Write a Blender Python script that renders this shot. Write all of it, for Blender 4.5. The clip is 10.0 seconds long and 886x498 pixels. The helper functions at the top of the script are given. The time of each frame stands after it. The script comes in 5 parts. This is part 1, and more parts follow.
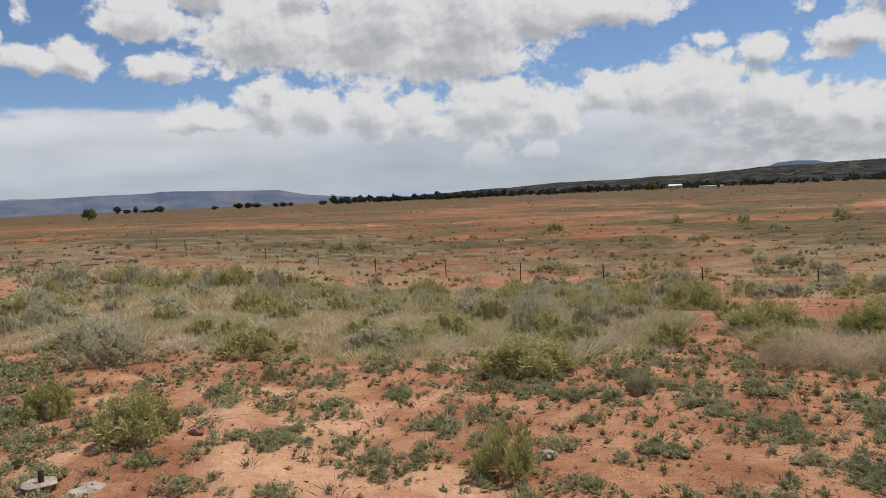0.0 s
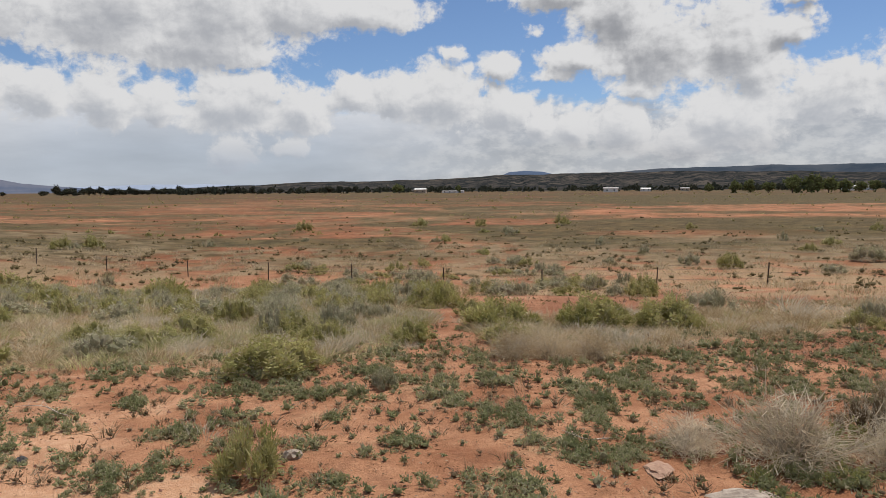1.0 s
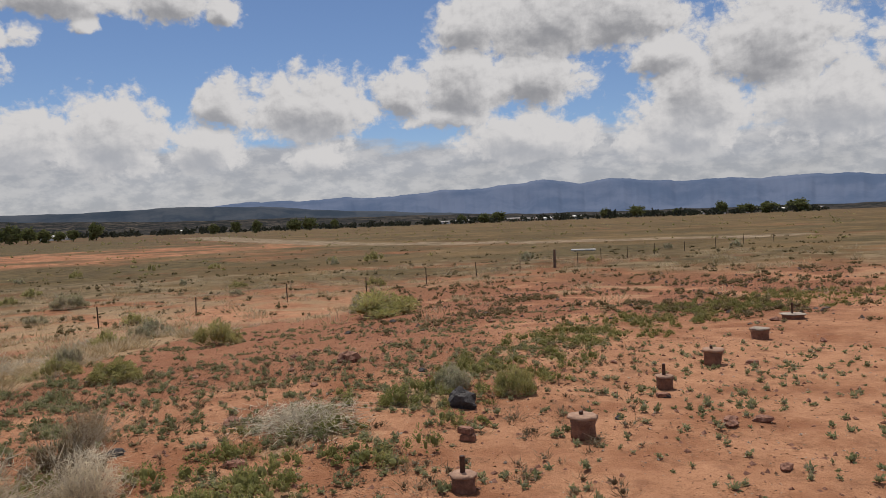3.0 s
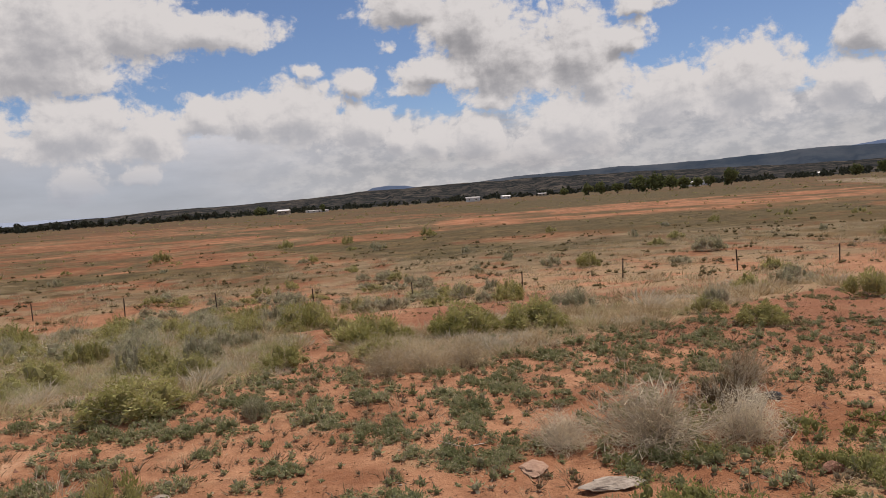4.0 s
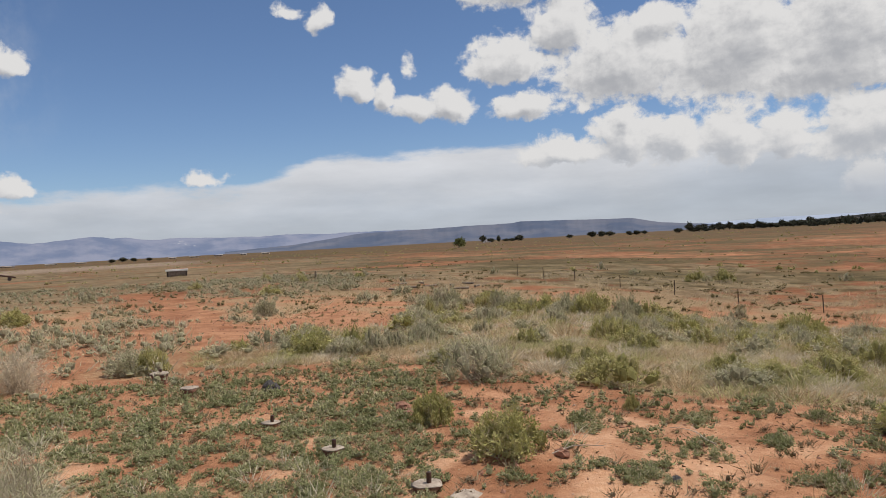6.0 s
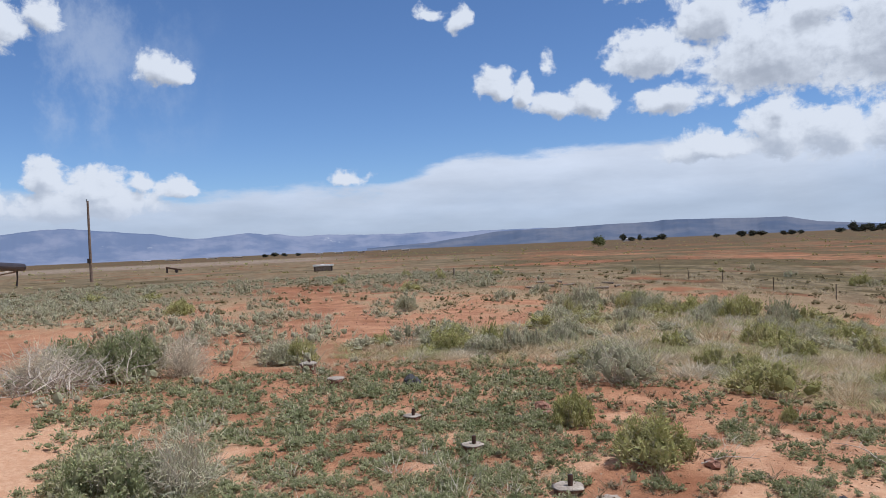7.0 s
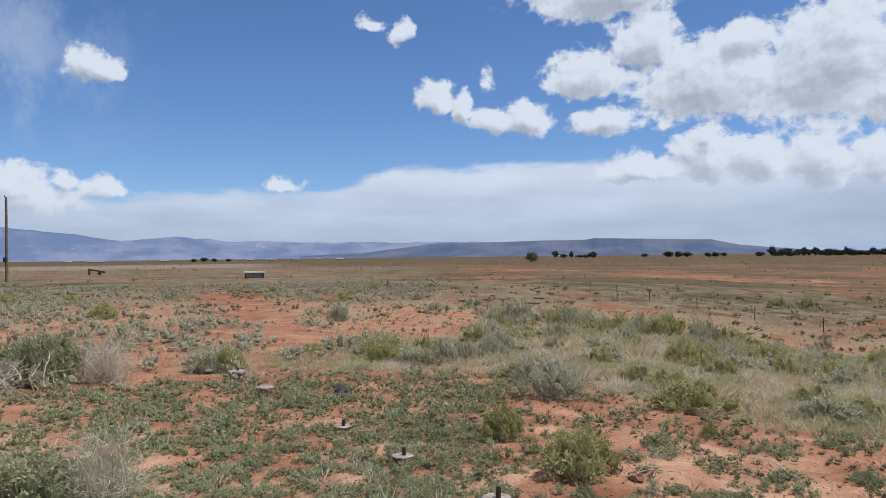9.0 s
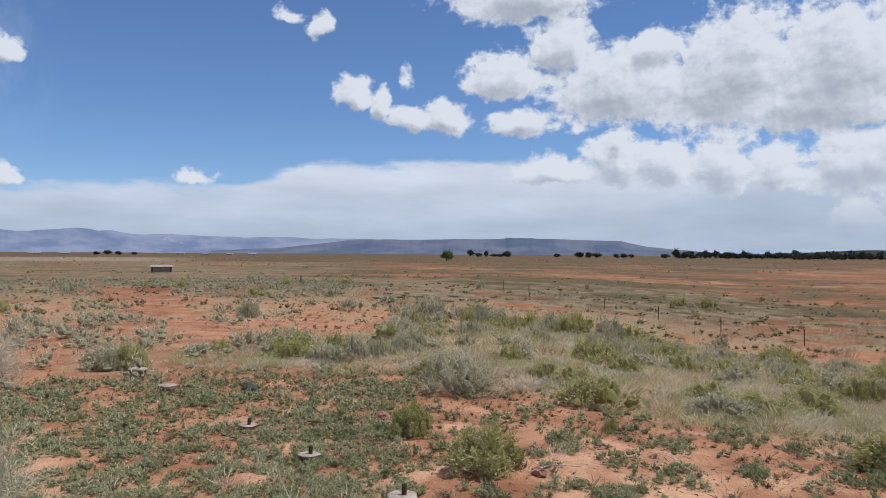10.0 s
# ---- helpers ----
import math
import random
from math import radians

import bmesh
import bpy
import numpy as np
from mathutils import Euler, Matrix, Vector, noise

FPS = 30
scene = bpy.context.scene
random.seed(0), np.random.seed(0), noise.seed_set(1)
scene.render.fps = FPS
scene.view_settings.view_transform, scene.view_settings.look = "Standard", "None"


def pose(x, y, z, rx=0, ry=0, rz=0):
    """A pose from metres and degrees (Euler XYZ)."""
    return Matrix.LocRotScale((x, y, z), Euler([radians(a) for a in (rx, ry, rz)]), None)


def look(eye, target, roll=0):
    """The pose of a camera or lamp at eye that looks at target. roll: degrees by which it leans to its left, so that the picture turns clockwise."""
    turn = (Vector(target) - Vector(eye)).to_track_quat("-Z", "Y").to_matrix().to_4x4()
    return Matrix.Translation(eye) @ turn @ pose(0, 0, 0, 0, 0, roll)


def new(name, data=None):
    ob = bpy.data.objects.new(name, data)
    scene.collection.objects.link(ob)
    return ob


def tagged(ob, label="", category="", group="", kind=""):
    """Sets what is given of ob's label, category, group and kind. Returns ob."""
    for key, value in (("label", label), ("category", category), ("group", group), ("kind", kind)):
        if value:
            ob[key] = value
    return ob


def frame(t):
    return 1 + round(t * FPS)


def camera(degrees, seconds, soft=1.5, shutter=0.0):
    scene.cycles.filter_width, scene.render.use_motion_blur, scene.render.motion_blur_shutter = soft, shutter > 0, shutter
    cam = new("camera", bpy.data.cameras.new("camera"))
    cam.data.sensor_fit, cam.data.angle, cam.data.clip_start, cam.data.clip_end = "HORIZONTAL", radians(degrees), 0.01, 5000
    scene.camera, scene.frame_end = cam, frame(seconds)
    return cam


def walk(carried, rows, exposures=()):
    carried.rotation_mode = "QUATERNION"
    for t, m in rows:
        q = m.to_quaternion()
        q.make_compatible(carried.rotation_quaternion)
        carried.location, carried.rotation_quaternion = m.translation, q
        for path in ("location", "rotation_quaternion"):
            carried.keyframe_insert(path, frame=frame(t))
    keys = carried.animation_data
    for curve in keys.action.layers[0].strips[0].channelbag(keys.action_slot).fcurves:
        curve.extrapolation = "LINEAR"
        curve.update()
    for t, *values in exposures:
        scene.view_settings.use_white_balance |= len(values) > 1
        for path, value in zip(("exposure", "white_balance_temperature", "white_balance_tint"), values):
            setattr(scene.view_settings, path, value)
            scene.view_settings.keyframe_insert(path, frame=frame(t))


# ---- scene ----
def aim(x, y, z, yaw, pitch, lean):
    """A camera pose from a place and its yaw, pitch and lean to the right, in degrees."""
    a, p = radians(yaw), radians(pitch)
    ahead = Vector((-math.sin(a) * math.cos(p), math.cos(a) * math.cos(p), math.sin(p)))
    eye = Vector((x, y, z))
    return look(eye, eye + ahead * 20, -lean)


cam = camera(61.6, 10.0, soft=0.6, shutter=0.0)
PATH = [
    (0.0, 0.178, 0.213, 2.10, -8.98, -4.08, 2.66),
    (0.5, 0.215, 0.191, 2.10, -20.80, -3.90, 2.20),
    (1.0, 0.179, 0.169, 2.10, -28.17, -4.62, 0.48),
    (1.5, 0.258, 0.110, 2.10, -40.65, -5.66, 4.63),
    (1.7, 0.329, 0.009, 2.10, -53.97, -3.91, 0.71),
    (2.0, 0.298, -0.041, 2.10, -72.90, -2.09, -1.14),
    (2.1, 0.276, -0.067, 2.10, -76.83, -2.09, 0.21),
    (2.2, 0.273, -0.102, 2.10, -81.16, -2.10, 0.74),
    (2.5, 0.265, -0.135, 2.10, -88.60, -2.15, 1.20),
    (2.8, 0.262, -0.120, 2.10, -88.90, -2.15, 1.80),
    (3.05, 0.256, -0.060, 2.10, -82.00, -2.15, 2.30),
    (3.3, 0.250, 0.022, 2.10, -71.82, -2.24, 2.54),
    (3.5, 0.203, 0.037, 2.10, -66.10, -2.62, 2.50),
    (4.0, 0.225, 0.159, 2.10, -38.33, -3.82, 4.05),
    (4.2, 0.143, 0.221, 2.10, -24.75, -2.22, 5.03),
    (4.5, 0.100, 0.232, 2.10, -7.05, -1.84, 4.71),
    (5.0, 0.093, 0.272, 2.10, 8.20, -1.32, 3.89),
    (5.5, 0.075, 0.283, 2.10, 11.44, -1.55, 3.45),
    (6.0, 0.048, 0.259, 2.10, 17.60, -0.56, 3.06),
    (6.2, 0.036, 0.262, 2.10, 19.47, -0.82, 3.60),
    (6.7, 0.010, 0.272, 2.10, 25.20, -0.45, 3.00),
    (7.3, -0.024, 0.289, 2.10, 29.82, 0.02, 1.97),
    (7.5, -0.028, 0.302, 2.10, 29.86, 0.36, 1.27),
    (8.0, -0.007, 0.283, 2.10, 26.98, 1.05, 1.47),
    (8.5, -0.012, 0.261, 2.10, 24.20, 0.85, 0.81),
    (9.0, -0.014, 0.233, 2.10, 23.08, 0.56, 0.63),
    (9.5, -0.041, 0.250, 2.10, 23.58, 0.73, 0.14),
    (10.0, 0.032, 0.255, 2.10, 16.62, 0.35, -0.35),
]
EXPOSURES = [(0.0, -0.14, 6500, 10), (1.0, -0.14, 6500, 10), (2.1, -0.15, 6600, 10), (3.4, -0.37, 6700, 13), (4.1, -0.25, 6850, 15), (4.6, -0.17, 6750, 13), (6.2, -0.11, 6550, 10), (7.3, -0.05, 5550, 10), (8.5, -0.07, 5600, 10), (10.0, -0.08, 5850, 10)]
walk(cam, [(t, aim(*v)) for t, *v in PATH], EXPOSURES)

# ---- sky and sun ----
SUN_AZ, SUN_EL = -72.0, 67.0


def ring(az, r):
    """x, y of a place r metres off at azimuth az (degrees, counter-clockwise from +y)."""
    return -math.sin(radians(az)) * r, math.cos(radians(az)) * r


sun = new("sun", bpy.data.lights.new("sun", "SUN"))
sx, sy = ring(SUN_AZ, math.cos(radians(SUN_EL)))
sun.matrix_world = look((sx * 100, sy * 100, math.sin(radians(SUN_EL)) * 100), (0, 0, 0))
sun.data.energy, sun.data.angle, sun.data.color = 4.7, radians(0.6), (1.0, 0.95, 0.88)


class Nodes:
    """A small wrapper to write node trees as expressions."""

    def __init__(self, tree):
        self.tree = tree

    def put(self, kind, inputs=(), **settings):
        n = self.tree.nodes.new(kind)
        for k, v in settings.items():
            setattr(n, k, v)
        for k, v in (inputs.items() if isinstance(inputs, dict) else enumerate(inputs)):
            if v is None:
                continue
            if isinstance(v, bpy.types.NodeSocket):
                self.tree.links.new(v, n.inputs[k])
            else:
                n.inputs[k].default_value = v
        return n

    def math(self, op, a, b=None, c=None):
        return self.put("ShaderNodeMath", (a, b, c), operation=op).outputs[0]

    def vec(self, op, a, b=None, c=None):
        n = self.put("ShaderNodeVectorMath", (a, b, c), operation=op)
        return n.outputs[1] if op == "LENGTH" else n.outputs[0]

    def step(self, v, lo, hi, a=0.0, b=1.0):
        return self.put("ShaderNodeMapRange", (v, lo, hi, a, b), interpolation_type="SMOOTHSTEP").outputs[0]

    def noise(self, vector, scale, detail=4.0, rough=0.55, distortion=0.0):
        return self.put("ShaderNodeTexNoise", {"Vector": vector, "Scale": scale, "Detail": detail, "Roughness": rough, "Distortion": distortion}).outputs[0]

    def mix(self, f, a, b):
        n = self.put("ShaderNodeMix", {0: f}, data_type="RGBA")
        for k, v in ((6, a), (7, b)):
            if isinstance(v, bpy.types.NodeSocket):
                self.tree.links.new(v, n.inputs[k])
            else:
                n.inputs[k].default_value = (*v, 1)
        return n.outputs[2]

    def link(self, a, b):
        self.tree.links.new(a, b)


# the lobes of each cloud: azimuth, elevation, half width and height, in degrees
CLOUDS = dict(
    great=[(12.1, 13.0, 3.1, 2.4), (7.6, 15.2, 2.8, 2.6), (10.4, 18.9, 6.5, 2.6), (3.2, 11.9, 6.5, 3.5), (-3.8, 11.7, 5.5, 4.5), (0.9, 14.9, 2.0, 1.6), (-5.1, 12.7, 4.8, 4.7), (-11.4, 11.9, 5.9, 6.1), (-10.3, 10.2, 7.0, 2.8), (-17.3, 12.9, 4.8, 2.9), (-22.2, 12.8, 5.2, 1.8)],
    tower=[(8.3, 6.2, 3.6, 1.4), (3.3, 6.7, 2.8, 2.4), (3.2, 8.5, 1.4, 1.0), (-0.2, 6.5, 2.3, 2.5), (-4.0, 6.2, 2.6, 3.2), (-7.6, 5.9, 2.0, 2.3), (-12.1, 5.9, 3.7, 3.2), (-13.4, 6.3, 3.7, 2.8), (-17.5, 5.6, 3.2, 2.4), (-12.4, 2.6, 1.9, 1.7), (-16.7, 3.0, 1.4, 1.0)],
    chain=[(-21.6, 6.9, 2.2, 2.0), (-24.7, 6.6, 2.8, 2.5), (-28.2, 6.5, 3.7, 2.9), (-32.7, 5.9, 2.4, 2.6), (-35.7, 4.7, 1.7, 1.8), (-38.2, 4.2, 1.6, 2.4), (-41.6, 4.0, 2.3, 2.5), (-46.1, 2.9, 2.5, 1.9), (-55.5, 6.1, 3.6, 2.5), (-61.0, 6.2, 3.7, 3.7), (-49.4, 4.0, 3.5, 2.8)],
    heap=[(-36.6, 14.3, 3.7, 2.3), (-41.2, 12.2, 3.5, 3.8), (-38.3, 9.4, 2.9, 1.4), (-44.0, 9.7, 4.7, 4.8), (-49.3, 9.5, 3.1, 4.5), (-42.9, 7.1, 1.5, 1.3), (-52.6, 10.5, 2.3, 1.6), (-50.8, 7.8, 2.5, 2.5)],
    scraps=[(-29.4, 9.9, 1.1, 0.9), (-30.1, 8.9, 0.5, 0.5), (-32.7, 8.8, 1.8, 1.2), (-36.7, 8.2, 2.1, 0.8), (-35.2, 11.5, 0.7, 0.4), (-54.2, 12.9, 2.2, 0.8), (-59.5, 14.1, 1.2, 1.1), (-54.0, 13.1, 1.7, 0.9), (-55.9, 13.4, 0.8, 0.6), (-53.9, 11.7, 0.8, 0.6)],
    east=[(-49.1, 4.8, 4.6, 2.5), (-55.6, 5.9, 3.8, 3.0), (-61.8, 6.4, 3.3, 3.4), (-67.3, 5.7, 2.9, 2.4), (-75.6, 4.9, 2.4, 1.7), (-68.7, 8.9, 2.3, 2.4), (-75.0, 8.4, 5.4, 3.4), (-82.3, 9.5, 2.4, 2.4), (-86.7, 9.9, 3.9, 3.8), (-92.1, 10.2, 4.6, 2.9), (-85.3, 7.8, 3.5, 1.5)],
    far_east=[(-87.5, 14.3, 2.9, 3.0), (-93.6, 14.3, 6.5, 4.0), (-98.6, 14.3, 5.8, 3.5), (-101.6, 11.3, 2.7, 1.9), (-103.7, 7.8, 3.6, 4.8), (-102.8, 5.7, 4.9, 3.2), (-91.6, 5.8, 5.7, 2.3), (-57.8, 15.8, 5.9, 2.0), (-65.4, 16.0, 3.8, 2.4), (-69.2, 15.5, 1.3, 1.6), (-109.0, 11.0, 5.5, 4.4), (-113.0, 6.8, 7.0, 3.4), (-121.0, 9.5, 7.0, 4.6), (-118.0, 15.0, 6.5, 2.6)],
    small=[(23.7, 11.8, 1.3, 1.5), (21.4, 10.9, 1.2, 1.6), (19.2, 9.9, 2.9, 1.3), (16.2, 10.1, 2.0, 1.6), (10.8, 9.8, 2.7, 1.5), (6.6, 9.3, 0.8, 0.7), (19.7, 13.2, 0.4, 0.8), (28.2, 17.3, 0.9, 0.6), (26.3, 16.7, 0.9, 1.1), (47.4, 13.0, 1.5, 1.2), (35.0, 5.4, 1.4, 0.7)],
    west=[(59.5, 15.6, 3.0, 2.4), (55.6, 16.1, 1.1, 1.5), (48.3, 13.3, 2.0, 1.4), (60.4, 4.2, 2.0, 1.7), (56.0, 5.7, 1.5, 1.5), (53.0, 4.7, 2.3, 2.0), (50.2, 5.4, 1.1, 0.9), (47.7, 4.8, 1.5, 1.1), (53.9, 3.8, 5.9, 1.4)],
)


def sky_noise(n, vector, scale, detail=4.0, rough=0.55):
    return n.put("ShaderNodeTexNoise", {"Vector": vector, "Scale": scale, "Detail": detail, "Roughness": rough}, noise_dimensions="2D").outputs[0]


def cloud_group():
    """How far inside a cloud a place of the sky is; its vector is azimuth, elevation. Lobes have flat undersides."""
    g = bpy.data.node_groups.new("cloud_field", "ShaderNodeTree")
    g.interface.new_socket("place", in_out="INPUT", socket_type="NodeSocketVector")
    g.interface.new_socket("depth", in_out="OUTPUT", socket_type="NodeSocketFloat")
    g.interface.new_socket("lobe", in_out="OUTPUT", socket_type="NodeSocketFloat")
    n = Nodes(g)
    place = n.put("NodeGroupInput").outputs[0]
    warp = n.put("ShaderNodeTexNoise", {"Vector": place, "Scale": 0.33, "Detail": 3.0, "Roughness": 0.55}, noise_dimensions="2D")
    off = n.vec("MULTIPLY_ADD", warp.outputs["Color"], (2.2, 1.3, 0.0), (-1.1, -0.65, 0.0))
    p = n.vec("ADD", place, off)
    near = None
    for lobes in CLOUDS.values():
        for az, el, w, h in lobes:
            size = min(w, h, 1.15)
            q = n.vec("MULTIPLY_ADD", p, (1 / w, 1 / h, 0), (-az / w, -el / h, 0))
            q = n.vec("MAXIMUM", q, n.vec("MULTIPLY", q, (-1.0, -1.6, 0)))
            d = n.math("MULTIPLY_ADD", n.vec("LENGTH", q), -size, size)
            near = d if near is None else n.math("SMOOTH_MAX", near, d, 0.25)
    # clouds beyond what is listed: overhead and round the back
    x, y, z = n.put("ShaderNodeSeparateXYZ", (place,)).outputs
    wide = n.math("MULTIPLY_ADD", sky_noise(n, n.vec("MULTIPLY", place, (0.06, 0.09, 0)), 1.0), 9.0, -4.6)
    high = n.step(y, 20.0, 27.0)
    back = n.step(n.math("ABSOLUTE", n.math("ADD", x, 22.0)), 90.0, 105.0)
    mask = n.math("MAXIMUM", high, back)
    wide = n.math("MINIMUM", n.math("MULTIPLY_ADD", n.math("SUBTRACT", 1.0, mask), -12.0, wide), 1.0)
    lobe = n.math("MAXIMUM", near, wide)
    flat = n.vec("ADD", n.vec("MULTIPLY", place, (1.0, 1.2, 0)), n.vec("MULTIPLY", off, (0.5, 0.5, 0)))
    puff = n.put("ShaderNodeTexVoronoi", {"Vector": flat, "Scale": 0.44, "Detail": 3.0, "Roughness": 0.46, "Lacunarity": 2.3, "Smoothness": 0.35}, feature="SMOOTH_F1", normalize=True, voronoi_dimensions="2D").outputs[0]
    rag = sky_noise(n, flat, 1.3, 6.0, 0.62)
    deep = n.math("MULTIPLY_ADD", puff, -1.25, n.math("ADD", lobe, 0.50))
    deep = n.math("MULTIPLY_ADD", rag, 0.80, n.math("SUBTRACT", deep, 0.40))
    out = n.put("NodeGroupOutput")
    n.link(deep, out.inputs[0])
    n.link(lobe, out.inputs[1])
    return g


world = bpy.data.worlds.new("sky")
scene.world = world
world.use_nodes = True
world.cycles.sampling_method, world.cycles.sample_map_resolution = "MANUAL", 512
world.node_tree.nodes.clear()
W = Nodes(world.node_tree)
clear = W.put("ShaderNodeTexSky", sky_type="NISHITA", sun_disc=False, sun_elevation=radians(SUN_EL), sun_rotation=radians(-SUN_AZ), altitude=1700.0, air_density=1.0, dust_density=0.6, ozone_density=2.0).outputs[0]
wx, wy, wz = W.put("ShaderNodeSeparateXYZ", (W.put("ShaderNodeTexCoord").outputs["Generated"],)).outputs
azimuth = W.math("MULTIPLY", W.math("ARCTAN2", W.math("MULTIPLY", wx, -1.0), wy), 180 / math.pi)
elevation = W.math("MULTIPLY", W.math("ARCSINE", wz), 180 / math.pi)
place = W.put("ShaderNodeCombineXYZ", (azimuth, elevation, 0.0)).outputs[0]
field = cloud_group()
inside = W.put("ShaderNodeGroup", (place,), node_tree=field).outputs[0]
above = W.put("ShaderNodeGroup", (W.vec("ADD", place, (-0.35, 1.05, 0)),), node_tree=field).outputs[1]
beside = W.put("ShaderNodeGroup", (W.vec("ADD", place, (-0.32, 0.55, 0)),), node_tree=field).outputs[0]
blue = W.vec("MULTIPLY", clear, (0.086, 0.094, 0.106))
# thin high veil and pale air towards the horizon
veil_noise = sky_noise(W, W.vec("MULTIPLY", place, (0.10, 0.34, 0)), 1.0, 7.0, 0.62)
veil_top = W.math("ADD", W.math("MULTIPLY_ADD", W.step(azimuth, 26.0, 33.0), -2.6, 7.5), W.step(azimuth, 4.0, -14.0, 0.0, -0.9))
veil = W.step(W.math("ADD", elevation, W.math("MULTIPLY_ADD", veil_noise, -3.4, 1.7)), veil_top, W.math("SUBTRACT", veil_top, 1.1), 0.0, 0.92)
veil_streak = W.math("MULTIPLY_ADD", sky_noise(W, W.vec("MULTIPLY", place, (0.12, 0.55, 0)), 1.0, 5.0, 0.55), 0.34, 0.83)
veil_tone = W.mix(W.step(W.math("ADD", elevation, W.math("MULTIPLY_ADD", veil_noise, -3.0, 1.5)), 1.0, 6.5), (0.49, 0.535, 0.61), (0.72, 0.73, 0.76))
shaft = W.math("MULTIPLY", W.step(azimuth, 4.0, -6.0), W.step(azimuth, -26.0, -14.0))
veil_tone = W.mix(W.math("MULTIPLY", shaft, W.step(elevation, 6.5, 3.0, 0.0, 0.75)), veil_tone, (0.45, 0.495, 0.565))
puffs = sky_noise(W, W.vec("MULTIPLY", place, (0.42, 0.85, 0)), 1.0, 7.0, 0.62)
bank_tone = W.mix(W.step(puffs, 0.36, 0.66), (0.46, 0.475, 0.51), (0.63, 0.63, 0.64))
veil_tone = W.mix(W.step(azimuth, -18.0, -34.0), veil_tone, bank_tone)
veil_tone = W.vec("SCALE", veil_tone)
W.link(veil_streak, veil_tone.node.inputs["Scale"])
pale = W.mix(veil, blue, veil_tone)
wisp = sky_noise(W, W.vec("MULTIPLY", place, (0.16, 0.12, 0)), 1.0, 6.0, 0.65)
wisp = W.math("MULTIPLY", W.step(wisp, 0.42, 0.75, 0.0, 0.45), W.math("MULTIPLY", W.step(azimuth, 42.0, 54.0), W.step(elevation, 6.0, 11.0)))
pale = W.mix(wisp, pale, (0.62, 0.65, 0.70))
thick = W.step(above, 0.05, 1.15)
lump = W.math("SUBTRACT", inside, beside)
lit = W.math("ADD", W.math("MULTIPLY_ADD", thick, -0.62, 0.86), W.math("MULTIPLY", lump, W.math("MULTIPLY_ADD", thick, -0.35, 0.75)))
grain = sky_noise(W, W.vec("MULTIPLY", place, (1, 1.6, 0)), 0.33, 5.0, 0.55)
lit = W.math("ADD", lit, W.math("MULTIPLY_ADD", grain, 0.6, -0.30))
under = W.mix(W.step(azimuth, -24.0, -40.0), (0.43, 0.445, 0.48), (0.335, 0.345, 0.372))
shade = W.mix(W.step(elevation, 5.0, 10.0), (0.48, 0.505, 0.55), under)
tone = W.mix(W.step(lit, -0.10, 1.05), shade, (0.78, 0.78, 0.785))
low = W.mix(W.step(elevation, 1.4, 5.0, 0.92, 0.0), tone, veil_tone)
mass = W.step(inside, -0.08, 0.40)
sky = W.mix(mass, pale, low)
background = W.put("ShaderNodeBackground", {"Color": sky, "Strength": 1.0})
W.link(background.outputs[0], W.put("ShaderNodeOutputWorld").inputs[0])

# ---- materials ----
def material(name):
    m = bpy.data.materials.new(name)
    m.use_nodes = True
    m.node_tree.nodes.clear()
    return m, Nodes(m.node_tree)


def finish(n, shader):
    n.link(shader, n.put("ShaderNodeOutputMaterial").inputs[0])


def spot(n):
    return n.put("ShaderNodeTexCoord").outputs["Object"]


def leaf_material(name, dark, light, dry=None, dry_share=0.2, thin=0.16, patch=1.6):
    """Leaves or blades: every one a little different, whole patches lighter or drier."""
    m, n = material(name)
    each = n.put("ShaderNodeNewGeometry").outputs["Random Per Island"]
    where = n.noise(n.put("ShaderNodeNewGeometry").outputs["Position"], patch, 3.0, 0.6)
    share = n.math("MULTIPLY_ADD", each, 0.40, 0.30)
    colour = n.mix(n.math("MULTIPLY_ADD", n.math("SUBTRACT", where, 0.5), 3.0, share), dark, light)
    if dry:
        share = n.math("ADD", n.math("MULTIPLY", each, 0.6), n.math("MULTIPLY", where, 0.8))
        colour = n.mix(n.step(share, 1.0 - dry_share - 0.12, 1.0 - dry_share + 0.12), colour, dry)
    # inner lumps: twig brown, darkened to paint the shade inside the plant
    inner_shade = n.put("ShaderNodeAttribute", attribute_name="inner_shade").outputs["Fac"]
    colour = n.mix(n.math("MULTIPLY", inner_shade, 0.7), colour, [0.6 * a + 0.2 * b for a, b in zip(dark, (0.24, 0.17, 0.11))])
    flat = n.put("ShaderNodeBsdfDiffuse", {"Color": colour, "Roughness": 0.9}).outputs[0]
    back = n.put("ShaderNodeBsdfTranslucent", {"Color": colour}).outputs[0]
    finish(n, n.put("ShaderNodeMixShader", (thin, flat, back)).outputs[0])
    return m


def rough_material(name, dark, light, scale=6.0, rough=0.9, bump=0.3, metal=0.0, fine=40.0):
    """Plain weathered stuff with blotches, fine grain and a little relief."""
    m, n = material(name)
    p = spot(n)
    a, b = n.noise(p, scale, 5.0, 0.6), n.noise(p, fine, 3.0)
    colour = n.mix(n.step(n.math("ADD", n.math("MULTIPLY", a, 0.7), n.math("MULTIPLY", b, 0.3)), 0.32, 0.68), dark, light)
    relief = n.put("ShaderNodeBump", {"Strength": bump, "Distance": 0.02, "Height": b}).outputs[0]
    finish(n, n.put("ShaderNodeBsdfPrincipled", {"Base Color": colour, "Roughness": rough, "Metallic": metal, "Normal": relief}).outputs[0])
    return m


